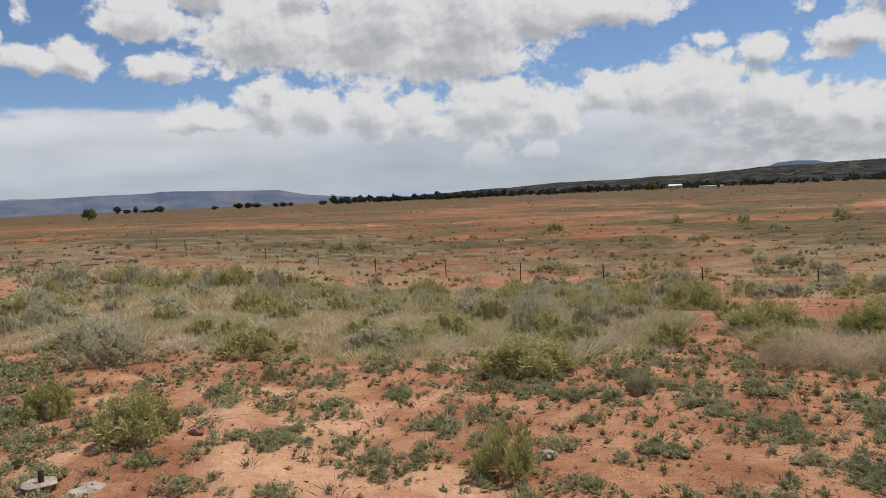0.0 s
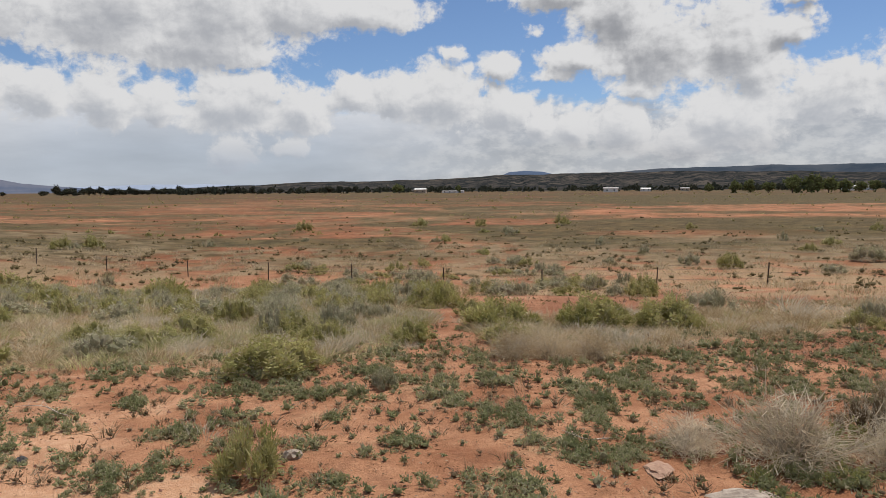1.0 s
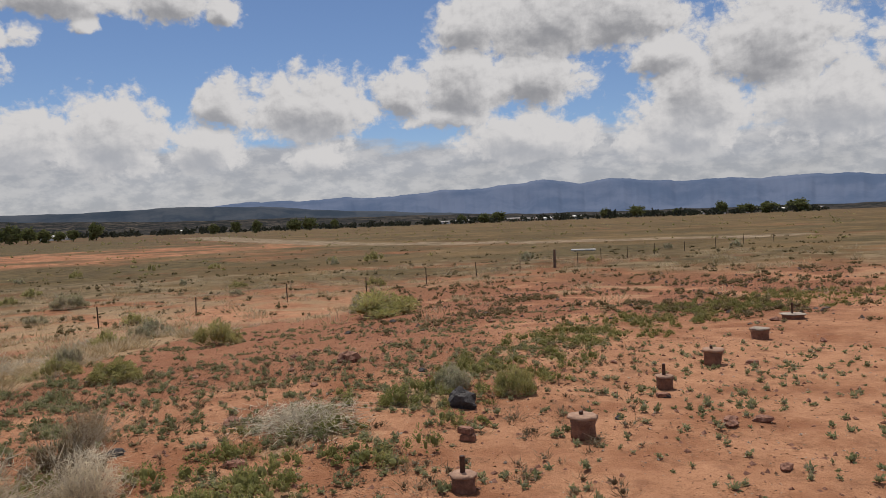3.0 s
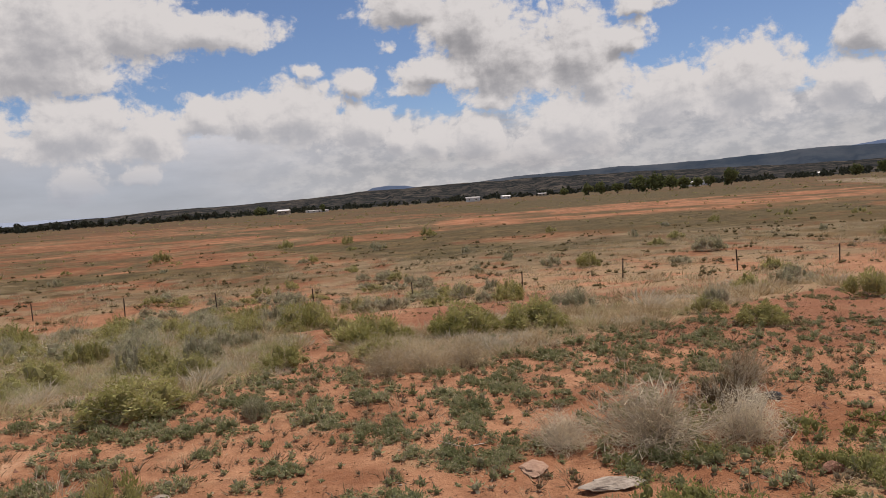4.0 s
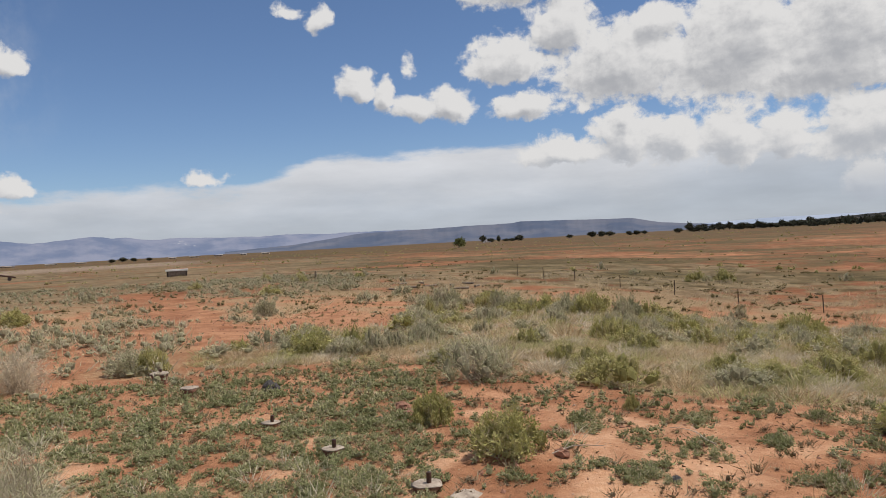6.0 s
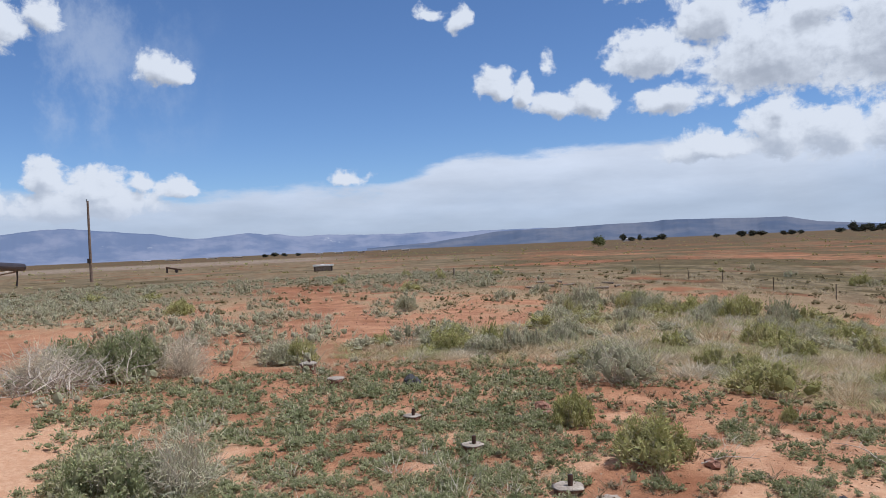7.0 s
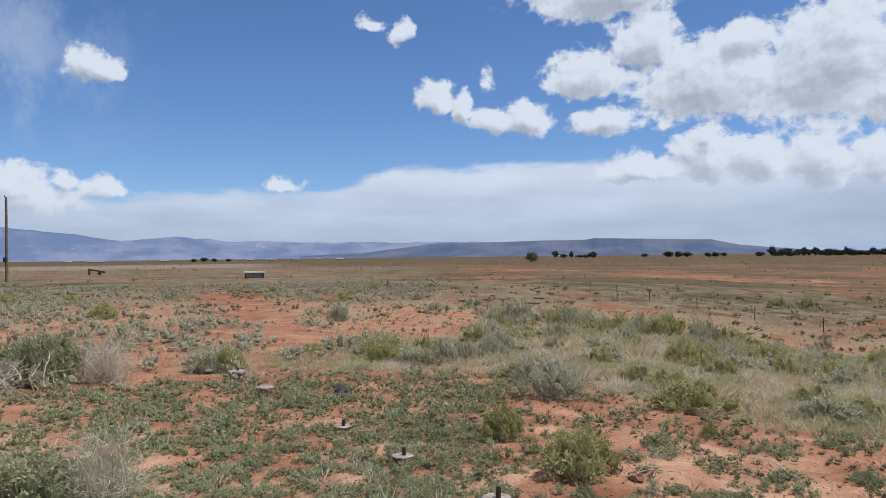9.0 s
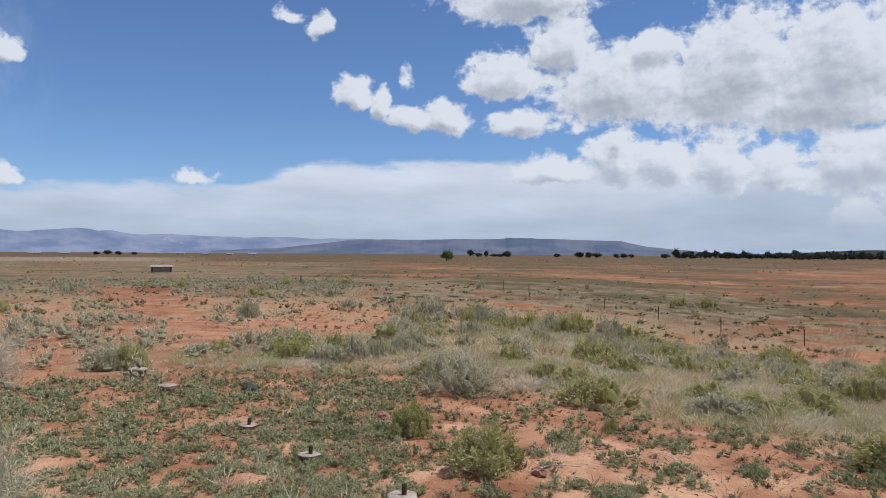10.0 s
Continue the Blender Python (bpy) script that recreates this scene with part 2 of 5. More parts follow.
def ground_material():
    """Red sandy earth; the cover map says where litter, pale sand or dark gravel lies."""
    m, n = material("red_earth")
    p = spot(n)
    cover = n.put("ShaderNodeAttribute", attribute_name="cover").outputs["Color"]
    litter, pale, gravel = n.put("ShaderNodeSeparateColor", (cover,)).outputs
    wide, mid = n.noise(p, 0.11, 5.0, 0.6), n.noise(p, 1.1, 6.0, 0.62)
    fine, grit = n.noise(p, 14.0, 5.0, 0.65), n.noise(p, 70.0, 3.0, 0.6)
    soil = n.mix(n.step(n.math("ADD", n.math("MULTIPLY", mid, 0.6), n.math("MULTIPLY", wide, 0.4)), 0.36, 0.62), (0.235, 0.098, 0.048), (0.410, 0.210, 0.116))
    soil = n.mix(n.math("MULTIPLY", n.step(n.math("ADD", n.math("MULTIPLY", fine, 0.6), n.math("MULTIPLY", mid, 0.4)), 0.50, 0.66), 0.75), soil, (0.470, 0.250, 0.140))
    soil = n.mix(n.math("MULTIPLY", n.step(grit, 0.55, 0.68), 0.8), soil, (0.150, 0.058, 0.028))
    dirt = n.noise(n.vec("ADD", p, (7.0, 3.0, 0.0)), 3.1, 7.0, 0.72)
    soil = n.mix(n.math("MULTIPLY", n.step(dirt, 0.50, 0.64), 0.55), soil, (0.190, 0.088, 0.048))
    sand = n.mix(n.step(fine, 0.35, 0.7), (0.460, 0.250, 0.142), (0.540, 0.330, 0.205))
    soil = n.mix(n.step(n.math("MULTIPLY_ADD", mid, 0.7, pale), 0.55, 1.0), soil, sand)
    stones = n.mix(n.step(grit, 0.4, 0.6), (0.115, 0.043, 0.024), (0.300, 0.130, 0.068))
    soil = n.mix(n.math("MULTIPLY", n.step(n.math("MULTIPLY_ADD", fine, 0.8, gravel), 0.75, 1.15), 0.85), soil, stones)
    dead = n.mix(n.step(fine, 0.35, 0.65), (0.205, 0.132, 0.070), (0.365, 0.250, 0.145))
    near = n.mix(n.step(n.math("MULTIPLY_ADD", n.math("ADD", mid, fine), 0.5, litter), 0.70, 1.15), soil, dead)
    # the open plain: bare red ground, thin dry grass and low green growth in patches
    dist = n.vec("LENGTH", p)
    big = n.noise(p, 0.020, 7.0, 0.60, 0.8)
    strip = n.noise(n.vec("ADD", p, (300.0, 80.0, 0.0)), 0.034, 7.0, 0.62, 0.8)
    huge = n.noise(p, 0.0055, 6.0, 0.62)
    tuft = n.noise(p, 0.6, 5.0, 0.7)
    green = n.mix(n.step(tuft, 0.38, 0.62), (0.066, 0.048, 0.020), (0.135, 0.094, 0.044))
    straw = n.mix(n.step(tuft, 0.40, 0.6), (0.155, 0.100, 0.050), (0.245, 0.165, 0.090))
    bare = n.mix(n.step(tuft, 0.35, 0.65), (0.160, 0.060, 0.027), (0.305, 0.132, 0.066))
    streak = n.noise(n.vec("ADD", p, (90.0, 500.0, 0.0)), 0.075, 6.0, 0.66, 1.2)
    speck = n.noise(p, 0.33, 5.0, 0.72)
    plain = n.mix(n.step(n.math("MULTIPLY_ADD", tuft, 0.22, big), 0.575, 0.64), bare, green)
    plain = n.mix(n.math("MULTIPLY", n.step(n.math("MULTIPLY_ADD", tuft, 0.22, strip), 0.63, 0.70), 0.65), plain, straw)
    olive = n.mix(n.step(tuft, 0.38, 0.62), (0.050, 0.040, 0.016), (0.125, 0.092, 0.040))
    plain = n.mix(n.step(n.math("MULTIPLY_ADD", speck, 0.5, streak), 0.77, 0.86, 0.0, 0.85), plain, olive)
    brown = n.mix(n.step(strip, 0.44, 0.56), (0.080, 0.046, 0.020), (0.128, 0.074, 0.035))
    afar = n.mix(n.step(n.math("MULTIPLY_ADD", big, 0.5, huge), 0.72, 0.80), brown, (0.085, 0.064, 0.027))
    plain = n.mix(n.step(dist, 130.0, 480.0, 0.0, 0.8), plain, afar)
    field = n.mix(n.step(strip, 0.4, 0.6), (0.085, 0.055, 0.020), (0.155, 0.100, 0.042))
    plain = n.mix(n.math("MULTIPLY", gravel, n.step(big, 0.34, 0.50, 0.35, 1.0)), plain, field)
    sage = n.mix(n.step(tuft, 0.36, 0.64), (0.110, 0.082, 0.044), (0.250, 0.185, 0.108))
    plain = n.mix(n.step(n.math("MULTIPLY_ADD", tuft, 0.6, litter), 0.45, 0.85, 0.0, 0.85), plain, sage)
    plain = n.mix(n.math("MULTIPLY", pale, 0.8), plain, (0.280, 0.210, 0.155))
    bands = n.put("ShaderNodeAttribute", attribute_name="bands").outputs["Color"]
    red, dark_strip, track = n.put("ShaderNodeSeparateColor", (bands,)).outputs
    ragged = n.math("MULTIPLY_ADD", speck, 0.6, n.math("MULTIPLY", streak, 0.9))
    band = n.mix(n.step(speck, 0.35, 0.65), (0.265, 0.100, 0.046), (0.430, 0.205, 0.112))
    plain = n.mix(n.step(n.math("MULTIPLY_ADD", red, 0.66, ragged), 1.15, 1.45, 0.0, 0.9), plain, band)
    plain = n.mix(n.step(n.math("ADD", dark_strip, ragged), 1.15, 1.45, 0.0, 0.9), plain, olive)
    plain = n.mix(n.step(n.math("ADD", track, ragged), 1.10, 1.50, 0.0, 0.8), plain, n.mix(n.step(tuft, 0.4, 0.6), (0.170, 0.120, 0.072), (0.340, 0.265, 0.185)))
    plain = n.mix(n.math("MULTIPLY", n.step(n.math("ADD", n.noise(p, 0.16, 6.0, 0.72, 0.6), n.math("MULTIPLY", tuft, 0.3)), 0.60, 0.78), n.step(dist, 45.0, 110.0, 0.25, 0.62)), plain, (0.072, 0.052, 0.024))
    colour = n.mix(n.step(dist, 34.0, 52.0), near, plain)
    h = n.math("ADD", n.math("MULTIPLY", fine, 0.55), n.math("MULTIPLY", mid, 1.2))
    h = n.math("MULTIPLY_ADD", grit, 0.22, h)
    relief = n.put("ShaderNodeBump", {"Strength": 0.85, "Distance": 0.065, "Height": h}).outputs[0]
    finish(n, n.put("ShaderNodeBsdfPrincipled", {"Base Color": colour, "Roughness": 0.95, "Specular IOR Level": 0.15, "Normal": relief}).outputs[0])
    return m


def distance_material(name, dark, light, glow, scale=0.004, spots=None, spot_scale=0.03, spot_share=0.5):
    """Far slopes: woods and bare patches, with haze painted in as blue tones and as the air's faint glow."""
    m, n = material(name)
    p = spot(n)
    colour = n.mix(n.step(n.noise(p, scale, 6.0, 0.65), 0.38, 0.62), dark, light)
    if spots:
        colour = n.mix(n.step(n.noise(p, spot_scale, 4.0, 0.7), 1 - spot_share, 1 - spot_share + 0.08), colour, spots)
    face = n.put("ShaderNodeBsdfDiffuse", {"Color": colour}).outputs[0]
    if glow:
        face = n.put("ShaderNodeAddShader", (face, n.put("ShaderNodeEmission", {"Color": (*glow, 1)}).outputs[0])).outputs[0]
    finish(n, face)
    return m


EARTH = ground_material()
WEED = leaf_material("weed_leaf", (0.225, 0.245, 0.112), (0.480, 0.475, 0.250), (0.54, 0.48, 0.33), 0.12, 0.2, 1.9)
WEED_DRY = leaf_material("withered_leaf", (0.150, 0.105, 0.060), (0.400, 0.300, 0.180), (0.50, 0.42, 0.28), 0.2)
LITTER = leaf_material("dead_litter", (0.110, 0.064, 0.036), (0.260, 0.165, 0.098), (0.42, 0.34, 0.25), 0.2)
WEED_BRIGHT = leaf_material("weed_leaf_bright", (0.260, 0.270, 0.085), (0.500, 0.480, 0.190), (0.40, 0.36, 0.18), 0.10)
SAGE = leaf_material("grey_green_leaf", (0.370, 0.360, 0.215), (0.680, 0.650, 0.440), (0.58, 0.51, 0.38), 0.20)
BRUSH = leaf_material("brush_leaf", (0.200, 0.170, 0.080), (0.420, 0.350, 0.180), (0.36, 0.29, 0.18), 0.20, 0.16, 0.9)
SHRUB_GREEN = leaf_material("shrub_leaf", (0.330, 0.315, 0.110), (0.640, 0.595, 0.260), (0.52, 0.45, 0.24), 0.14)
GRASS_GREEN = leaf_material("green_grass", (0.350, 0.370, 0.150), (0.700, 0.680, 0.350), (0.62, 0.54, 0.34), 0.30, 0.22, 1.3)
GRASS_TAN = leaf_material("dry_grass", (0.370, 0.275, 0.150), (0.740, 0.590, 0.370), (0.74, 0.64, 0.45), 0.25, 0.22, 1.3)
GRASS_GREY = leaf_material("grey_grass", (0.430, 0.390, 0.290), (0.840, 0.780, 0.630), (0.74, 0.66, 0.52), 0.3, 0.22, 1.3)
BLEACHED = leaf_material("bleached_twig", (0.500, 0.410, 0.285), (0.880, 0.790, 0.620), None, 0, 0.45)
TWIG = leaf_material("dead_twig", (0.320, 0.260, 0.185), (0.680, 0.600, 0.470), None, 0, 0.3)
BARK = rough_material("bark", (0.06, 0.045, 0.035), (0.16, 0.12, 0.09), 5.0)
TREE_LEAF = leaf_material("cottonwood_leaf", (0.110, 0.130, 0.048), (0.240, 0.255, 0.105), None, 0, 0.2, 0.2)
TREE_DARK = leaf_material("far_tree_leaf", (0.048, 0.055, 0.042), (0.095, 0.100, 0.068), None, 0, 0.1, 0.05)
STONE_RED = rough_material("red_stone", (0.13, 0.055, 0.035), (0.34, 0.17, 0.11), 9.0, 0.9, 0.6)
STONE_BLACK = rough_material("black_rock", (0.018, 0.016, 0.016), (0.075, 0.065, 0.062), 12.0, 0.85, 0.9)
STONE_DARK = rough_material("dark_clod", (0.040, 0.030, 0.025), (0.120, 0.085, 0.065), 9.0, 0.9, 0.7)
CONCRETE = rough_material("weathered_concrete", (0.20, 0.155, 0.12), (0.42, 0.35, 0.28), 8.0, 0.9, 0.5)
CAP_RED = rough_material("reddened_concrete", (0.26, 0.15, 0.10), (0.42, 0.265, 0.18), 8.0, 0.9, 0.5)
CONCRETE_RED = rough_material("mud_stained_concrete", (0.14, 0.065, 0.042), (0.30, 0.155, 0.10), 8.0, 0.95, 0.6)
RUST = rough_material("rusty_pipe", (0.045, 0.022, 0.016), (0.14, 0.070, 0.045), 15.0, 0.7, 0.3, 0.45)
STEEL_DARK = rough_material("dark_painted_steel", (0.018, 0.012, 0.011), (0.055, 0.034, 0.030), 7.0, 0.55, 0.15, 0.2)
FENCE_STEEL = rough_material("rusty_fence_steel", (0.035, 0.022, 0.018), (0.095, 0.060, 0.048), 9.0, 0.8, 0.2, 0.2)
WIRE = rough_material("fence_wire", (0.10, 0.085, 0.075), (0.22, 0.19, 0.17), 5.0, 0.6, 0.0, 0.5)
WOOD_GREY = rough_material("weathered_wood", (0.12, 0.090, 0.065), (0.30, 0.24, 0.185), 4.0, 0.9, 0.3)
BLEACHED_WOOD = rough_material("bleached_wood", (0.26, 0.20, 0.15), (0.56, 0.48, 0.39), 5.0, 0.9, 0.3)
WOOD_POLE = rough_material("pole_wood", (0.11, 0.070, 0.048), (0.24, 0.165, 0.12), 3.0, 0.9, 0.3)
WHITE_PAINT = rough_material("white_paint", (0.62, 0.60, 0.56), (0.80, 0.79, 0.76), 2.0, 0.6, 0.1)
ROOF_GREY = rough_material("grey_roof", (0.22, 0.20, 0.19), (0.42, 0.40, 0.38), 1.0, 0.8, 0.2)
WALL_TAN = rough_material("tan_wall", (0.36, 0.28, 0.20), (0.52, 0.42, 0.32), 0.6, 0.9, 0.1)
DARK_GLASS = rough_material("window_glass", (0.02, 0.025, 0.03), (0.04, 0.045, 0.055), 1.0, 0.15, 0.0)
ROPE = rough_material("rope", (0.03, 0.025, 0.022), (0.10, 0.085, 0.07), 40.0, 0.9, 0.2)
# the blue tones of these far slopes are haze put into the base colour
DEEP_BLUE = distance_material("hazy_far_mountain", (0.050, 0.062, 0.095), (0.125, 0.125, 0.150), (0.120, 0.150, 0.225), 0.0035, (0.27, 0.26, 0.25), 0.006, 0.34)
# the mesa's dark colour also holds the shadow of a cloud
MESA_BLUE = distance_material("mesa_slope_in_shade", (0.042, 0.052, 0.078), (0.090, 0.090, 0.105), (0.058, 0.074, 0.112), 0.003)
PALE_BLUE = distance_material("hazy_low_ridge", (0.14, 0.16, 0.21), (0.18, 0.20, 0.25), (0.19, 0.23, 0.29), 0.003)
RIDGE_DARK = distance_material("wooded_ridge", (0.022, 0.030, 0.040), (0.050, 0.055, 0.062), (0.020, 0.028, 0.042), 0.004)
RIGHT_BLUE = distance_material("hazy_wooded_mountain", (0.045, 0.062, 0.100), (0.080, 0.095, 0.135), (0.060, 0.085, 0.135), 0.0028)
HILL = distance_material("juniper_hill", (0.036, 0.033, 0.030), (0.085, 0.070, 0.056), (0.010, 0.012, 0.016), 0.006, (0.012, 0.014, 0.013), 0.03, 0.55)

# ---- the lie of the land ----
K_AZ = (-180, -125, -95, -79, -60, -50, -36, -10, -4, 8, 20, 30, 60, 120, 180)
K_FALL = (0, 0.02, 0.055, 0.07, 0.078, 0.088, 0.103, 0.1, 0.09, 0.05, 0.026, 0.014, 0.008, 0, 0)
EYE = 2.1
rng = np.random.default_rng(7)
WAVES = [(rng.uniform(0, 6.283), rng.uniform(0, 6.283), f) for f in (0.35, 0.5, 0.8, 1.2, 1.9, 2.7, 4.0, 5.5)]


def polar(x, y):
    return np.hypot(x, y), np.degrees(np.arctan2(-x, y))


def ground_z(x, y, fine=True):
    """Height of the ground: flat round the eye, falling into a shallow wash, then the plain."""
    x, y = np.asarray(x, float), np.asarray(y, float)
    r, az = polar(x, y)
    fall = np.interp(az, K_AZ, K_FALL)
    t = np.clip((r - 8) / 28, 0, 1)
    z = -fall * 24.5 * (0.6 * t + 0.4 * t * t * (3 - 2 * t))
    b = np.clip(np.log(np.maximum(r, 60) / 60) / math.log(10), 0, 1)
    z = z * (1 - b) - 2.4 * b
    if fine:
        for turn, phase, f in WAVES:
            u = x * math.cos(turn) + y * math.sin(turn)
            v = -x * math.sin(turn) + y * math.cos(turn)
            z = z + 0.026 / f ** 0.8 * np.sin(u * f + phase) * np.sin(v * f * 0.8 + 2 * phase) * np.clip(200 / np.maximum(r, 1), 0, 1)
        for turn, phase, f in WAVES[:4]:
            f = f * 16
            u = x * math.cos(turn) + y * math.sin(turn)
            v = -x * math.sin(turn) + y * math.cos(turn)
            z = z + 0.009 * np.sin(u * f + phase) * np.sin(v * f * 0.7 + 2 * phase) * np.clip(14 / np.maximum(r, 1) - 0.4, 0, 1)
    return z


def blotch(x, y, size, seed):
    """Soft random patches from 0 to 1, about size metres wide."""
    g = np.random.default_rng(seed)
    v = np.zeros_like(np.asarray(x, float))
    for i in range(7):
        a, p, q = g.uniform(0, 6.283, 3)
        f = 6.283 / size * g.uniform(0.5, 1.9)
        u = x * math.cos(a) + y * math.sin(a)
        w = -x * math.sin(a) + y * math.cos(a)
        v = v + np.sin(u * f + p + 1.3 * np.sin(w * f * 0.7 + q))
    return 0.5 + 0.5 * np.tanh(v * 0.55)


def between(v, lo, hi, soft):
    return np.clip((v - lo) / soft + 0.5, 0, 1) * np.clip((hi - v) / soft + 0.5, 0, 1)


def wash_cover(x, y):
    """Where the tall grass of the wash stands."""
    r, az = polar(x, y)
    lo = np.interp(az, (-70, -66, -62, -55, -45, -36, -31, -29, -26, -20, 0, 12, 20, 31, 36), (26, 23, 19, 14.5, 11.6, 10.2, 13, 20, 11.2, 10.1, 10.6, 12.6, 14.0, 14.6, 16))
    hi = np.interp(az, (-70, -66, -62, -55, -45, -36, -31, -29, -26, -20, 0, 12, 20, 31, 36), (27, 27, 25, 21, 18, 15, 17, 22, 29, 34, 36, 33, 23, 18, 17))
    return between(r, lo, hi, 1.6) * between(az, -70, 36, 4) * np.clip(0.55 + blotch(x, y, 3.0, 11), 0, 1)


def strip_cover(x, y):
    """The bright green strip of weeds along the bare yard."""
    r, az = polar(x, y)
    mid = np.interp(-az, (55, 66, 72, 78, 86, 93, 100, 106, 115), (5.2, 5.8, 6.4, 7.4, 9.6, 12.5, 17, 22, 30))
    return between(r / mid, 0.86, 1.22, 0.2) * between(az, -120, -52, 6) * np.clip(blotch(x, y, 1.4, 12) * 1.7 - 0.45, 0, 1)


def bare_path(x, y):
    """The bare red way that winds out past the mound, and the trodden loop before the far scrub."""
    r, az = polar(x, y)
    mid = np.interp(r, (12, 15.4, 22.9, 33.8, 48.9, 60), (30.5, 32.0, 35.2, 37.6, 39.4, 40))
    loop = between(az, 51, 64, 4) * between(r, 22.5, 27.5, 2.5)
    return np.clip(between(az - mid, -2.6, 2.4, 2.0) * between(r, 12, 56, 6) + loop, 0, 1)


def weed_cover(x, y):
    """Where low weeds lie on the red earth near by."""
    r, az = polar(x, y)
    b, c = blotch(x, y, 1.3, 13), blotch(x, y, 4.0, 14)
    left = between(az, 18, 54, 6) * between(r, 4.5, 13.5, 2.0) * np.clip(b * 1.6 + c * 0.5 - 0.10 + 0.4 * (r < 8.2) * (az > 22), 0, 1)
    middle = between(az, -48, 16, 8) * between(r, 4.5, 11.0, 1.5) * np.clip(b * 1.7 + c * 0.5 - 0.95 + 0.10 * between(az, -48, -10, 8), 0, 1)
    right = between(az, -110, -40, 8) * between(r, 5.0, 24.0, 2.5) * np.clip(b * 1.3 + c * 0.4 - 0.50, 0, 1) * 0.8
    yard = between(az, -125, -80, 5) * (r < np.interp(-az, (78, 86, 93, 100, 106, 115), (6.5, 8.5, 11, 15.5, 20, 28)))
    return np.clip(np.maximum(np.maximum(left, middle), right) * (1 - 0.78 * yard) * (1 - wash_cover(x, y)), 0, 1)


def pale_cover(x, y):
    """Where bare pale sand lies: the trodden pad, the yard, and small blown patches."""
    r, az = polar(x, y)
    pad = between(az, 52, 100, 4) * between(r, 3.4, 11.4, 1.6)
    yard = between(az, -130, -84, 8) * (r < np.interp(-az, (78, 86, 93, 100, 106, 115), (7, 9, 11.5, 16, 20, 28))) * 0.10
    near = between(az, -6, 10, 8) * between(r, 4, 8.5, 1.5) * 0.5
    flat = between(az, 36, 80, 5) * between(r, 330, 640, 60)
    blown = between(az, -16, 48, 8) * between(r, 4, 10.5, 2) * np.clip(blotch(x, y, 1.5, 17) * 1.7 - 0.75, 0, 1) * 0.62
    return np.clip(np.maximum(np.maximum(np.maximum(pad, yard), flat), np.maximum(near, blown)), 0, 1)


def dark_field(x, y):
    """The dark stony stretch beyond the yard."""
    r, az = polar(x, y)
    return between(az, -116, -80, 8) * between(r, 19, 44, 6) * np.clip(blotch(x, y, 6.0, 20) * 2.0, 0, 1)


def gravel_cover(x, y):
    r, az = polar(x, y)
    return between(az, -88, -14, 12) * between(r, 3, 30, 4) * np.where(r < 11, 0.28, 0.42 + 0.22 * (az < -36)) + between(az, -118, -84, 6) * between(r, 3, 18, 4) * 0.25 + dark_field(x, y) + between(az, -125, -70, 6) * between(r, 130, 900, 40) + between(az, -125, -44, 8) * between(r, 46, 132, 14) * np.clip(0.25 + 0.6 * blotch(x, y, 26, 28), 0, 1) + between(az, 16, 34, 4) * between(r, 20, 30, 4) * 0.4


def red_band(x, y):
    """Bare red flats out on the plain."""
    r, az = polar(x, y)
    lo = np.interp(az, (-76, -69, -56, -44, -30, -18, -5, 10, 30, 60), (150, 141, 103, 107, 90, 130, 102, 120, 200, 230))
    hi = np.interp(az, (-76, -69, -56, -44, -30, -18, -5, 10, 30, 60), (175, 215, 215, 190, 135, 420, 150, 190, 260, 280))
    near = between(az, -38, -12, 6) * between(r, 58, 80, 10) * blotch(x, y, 18, 61)
    path = between(az, -66, -36, 6) * between(r, 36, 44, 5) * 0.75
    return np.clip(between(az, -78, 40, 5) * between(r / lo, 1.0, 9.0, 0.1) * between(r / hi, 0.0, 1.0, 0.1) * np.where(az > -38, 0.45 + 0.4 * blotch(x, y, 45, 62), 0.95) + near + path, 0, 1)


def dark_strip(x, y):
    """Olive growth along the near side of the red flats, and darker olive ground on the plain beyond and to the right.
    """
    r, az = polar(x, y)
    side = between(az, -66, -38, 8) * between(r, 82, 104, 15) * (0.45 + 0.55 * blotch(x, y, 20, 65))
    return np.clip(side + between(az, -40, 30, 8) * between(r, 60, 105, 14) * np.clip(blotch(x, y, 30, 63) * 1.6 - 0.7, 0, 1) + between(az, -62, -38, 6) * between(r, 220, 420, 40) * 0.7 + between(az, -130, -20, 10) * between(r, 44, 420, 16) * (0.15 + 0.5 * blotch(x, y, 40, 64)), 0, 1)


def track_line(x, y):
    """A pale worn track that crosses the plain towards the town."""
    far = np.full_like(x, 1e9)
    for (ax, ay), (bx, by) in (((440, 190), (286, 108)), ((286, 108), (153, 33)), ((153, 33), (127, 8)), ((127, 8), (113, -9)), ((113, -9), (98, -34))):
        u = np.clip(((x - ax) * (bx - ax) + (y - ay) * (by - ay)) / ((bx - ax) ** 2 + (by - ay) ** 2), 0, 1)
        far = np.minimum(far, np.hypot(x - ax - u * (bx - ax), y - ay - u * (by - ay)))
    return np.clip(1.6 - far / (2.5 + 0.02 * np.hypot(x, y)), 0, 1)


def grid_mesh(name, P, cols, wrap=False):
    """A mesh from rows of cols points each."""
    n = len(P) // cols
    i = np.arange(n * cols).reshape(n, cols)
    j = np.concatenate([i, i[:, :1]], 1) if wrap else i
    F = np.stack([j[:-1, :-1], j[:-1, 1:], j[1:, 1:], j[1:, :-1]], -1).reshape(-1, 4)
    return bulk(name, P, F)


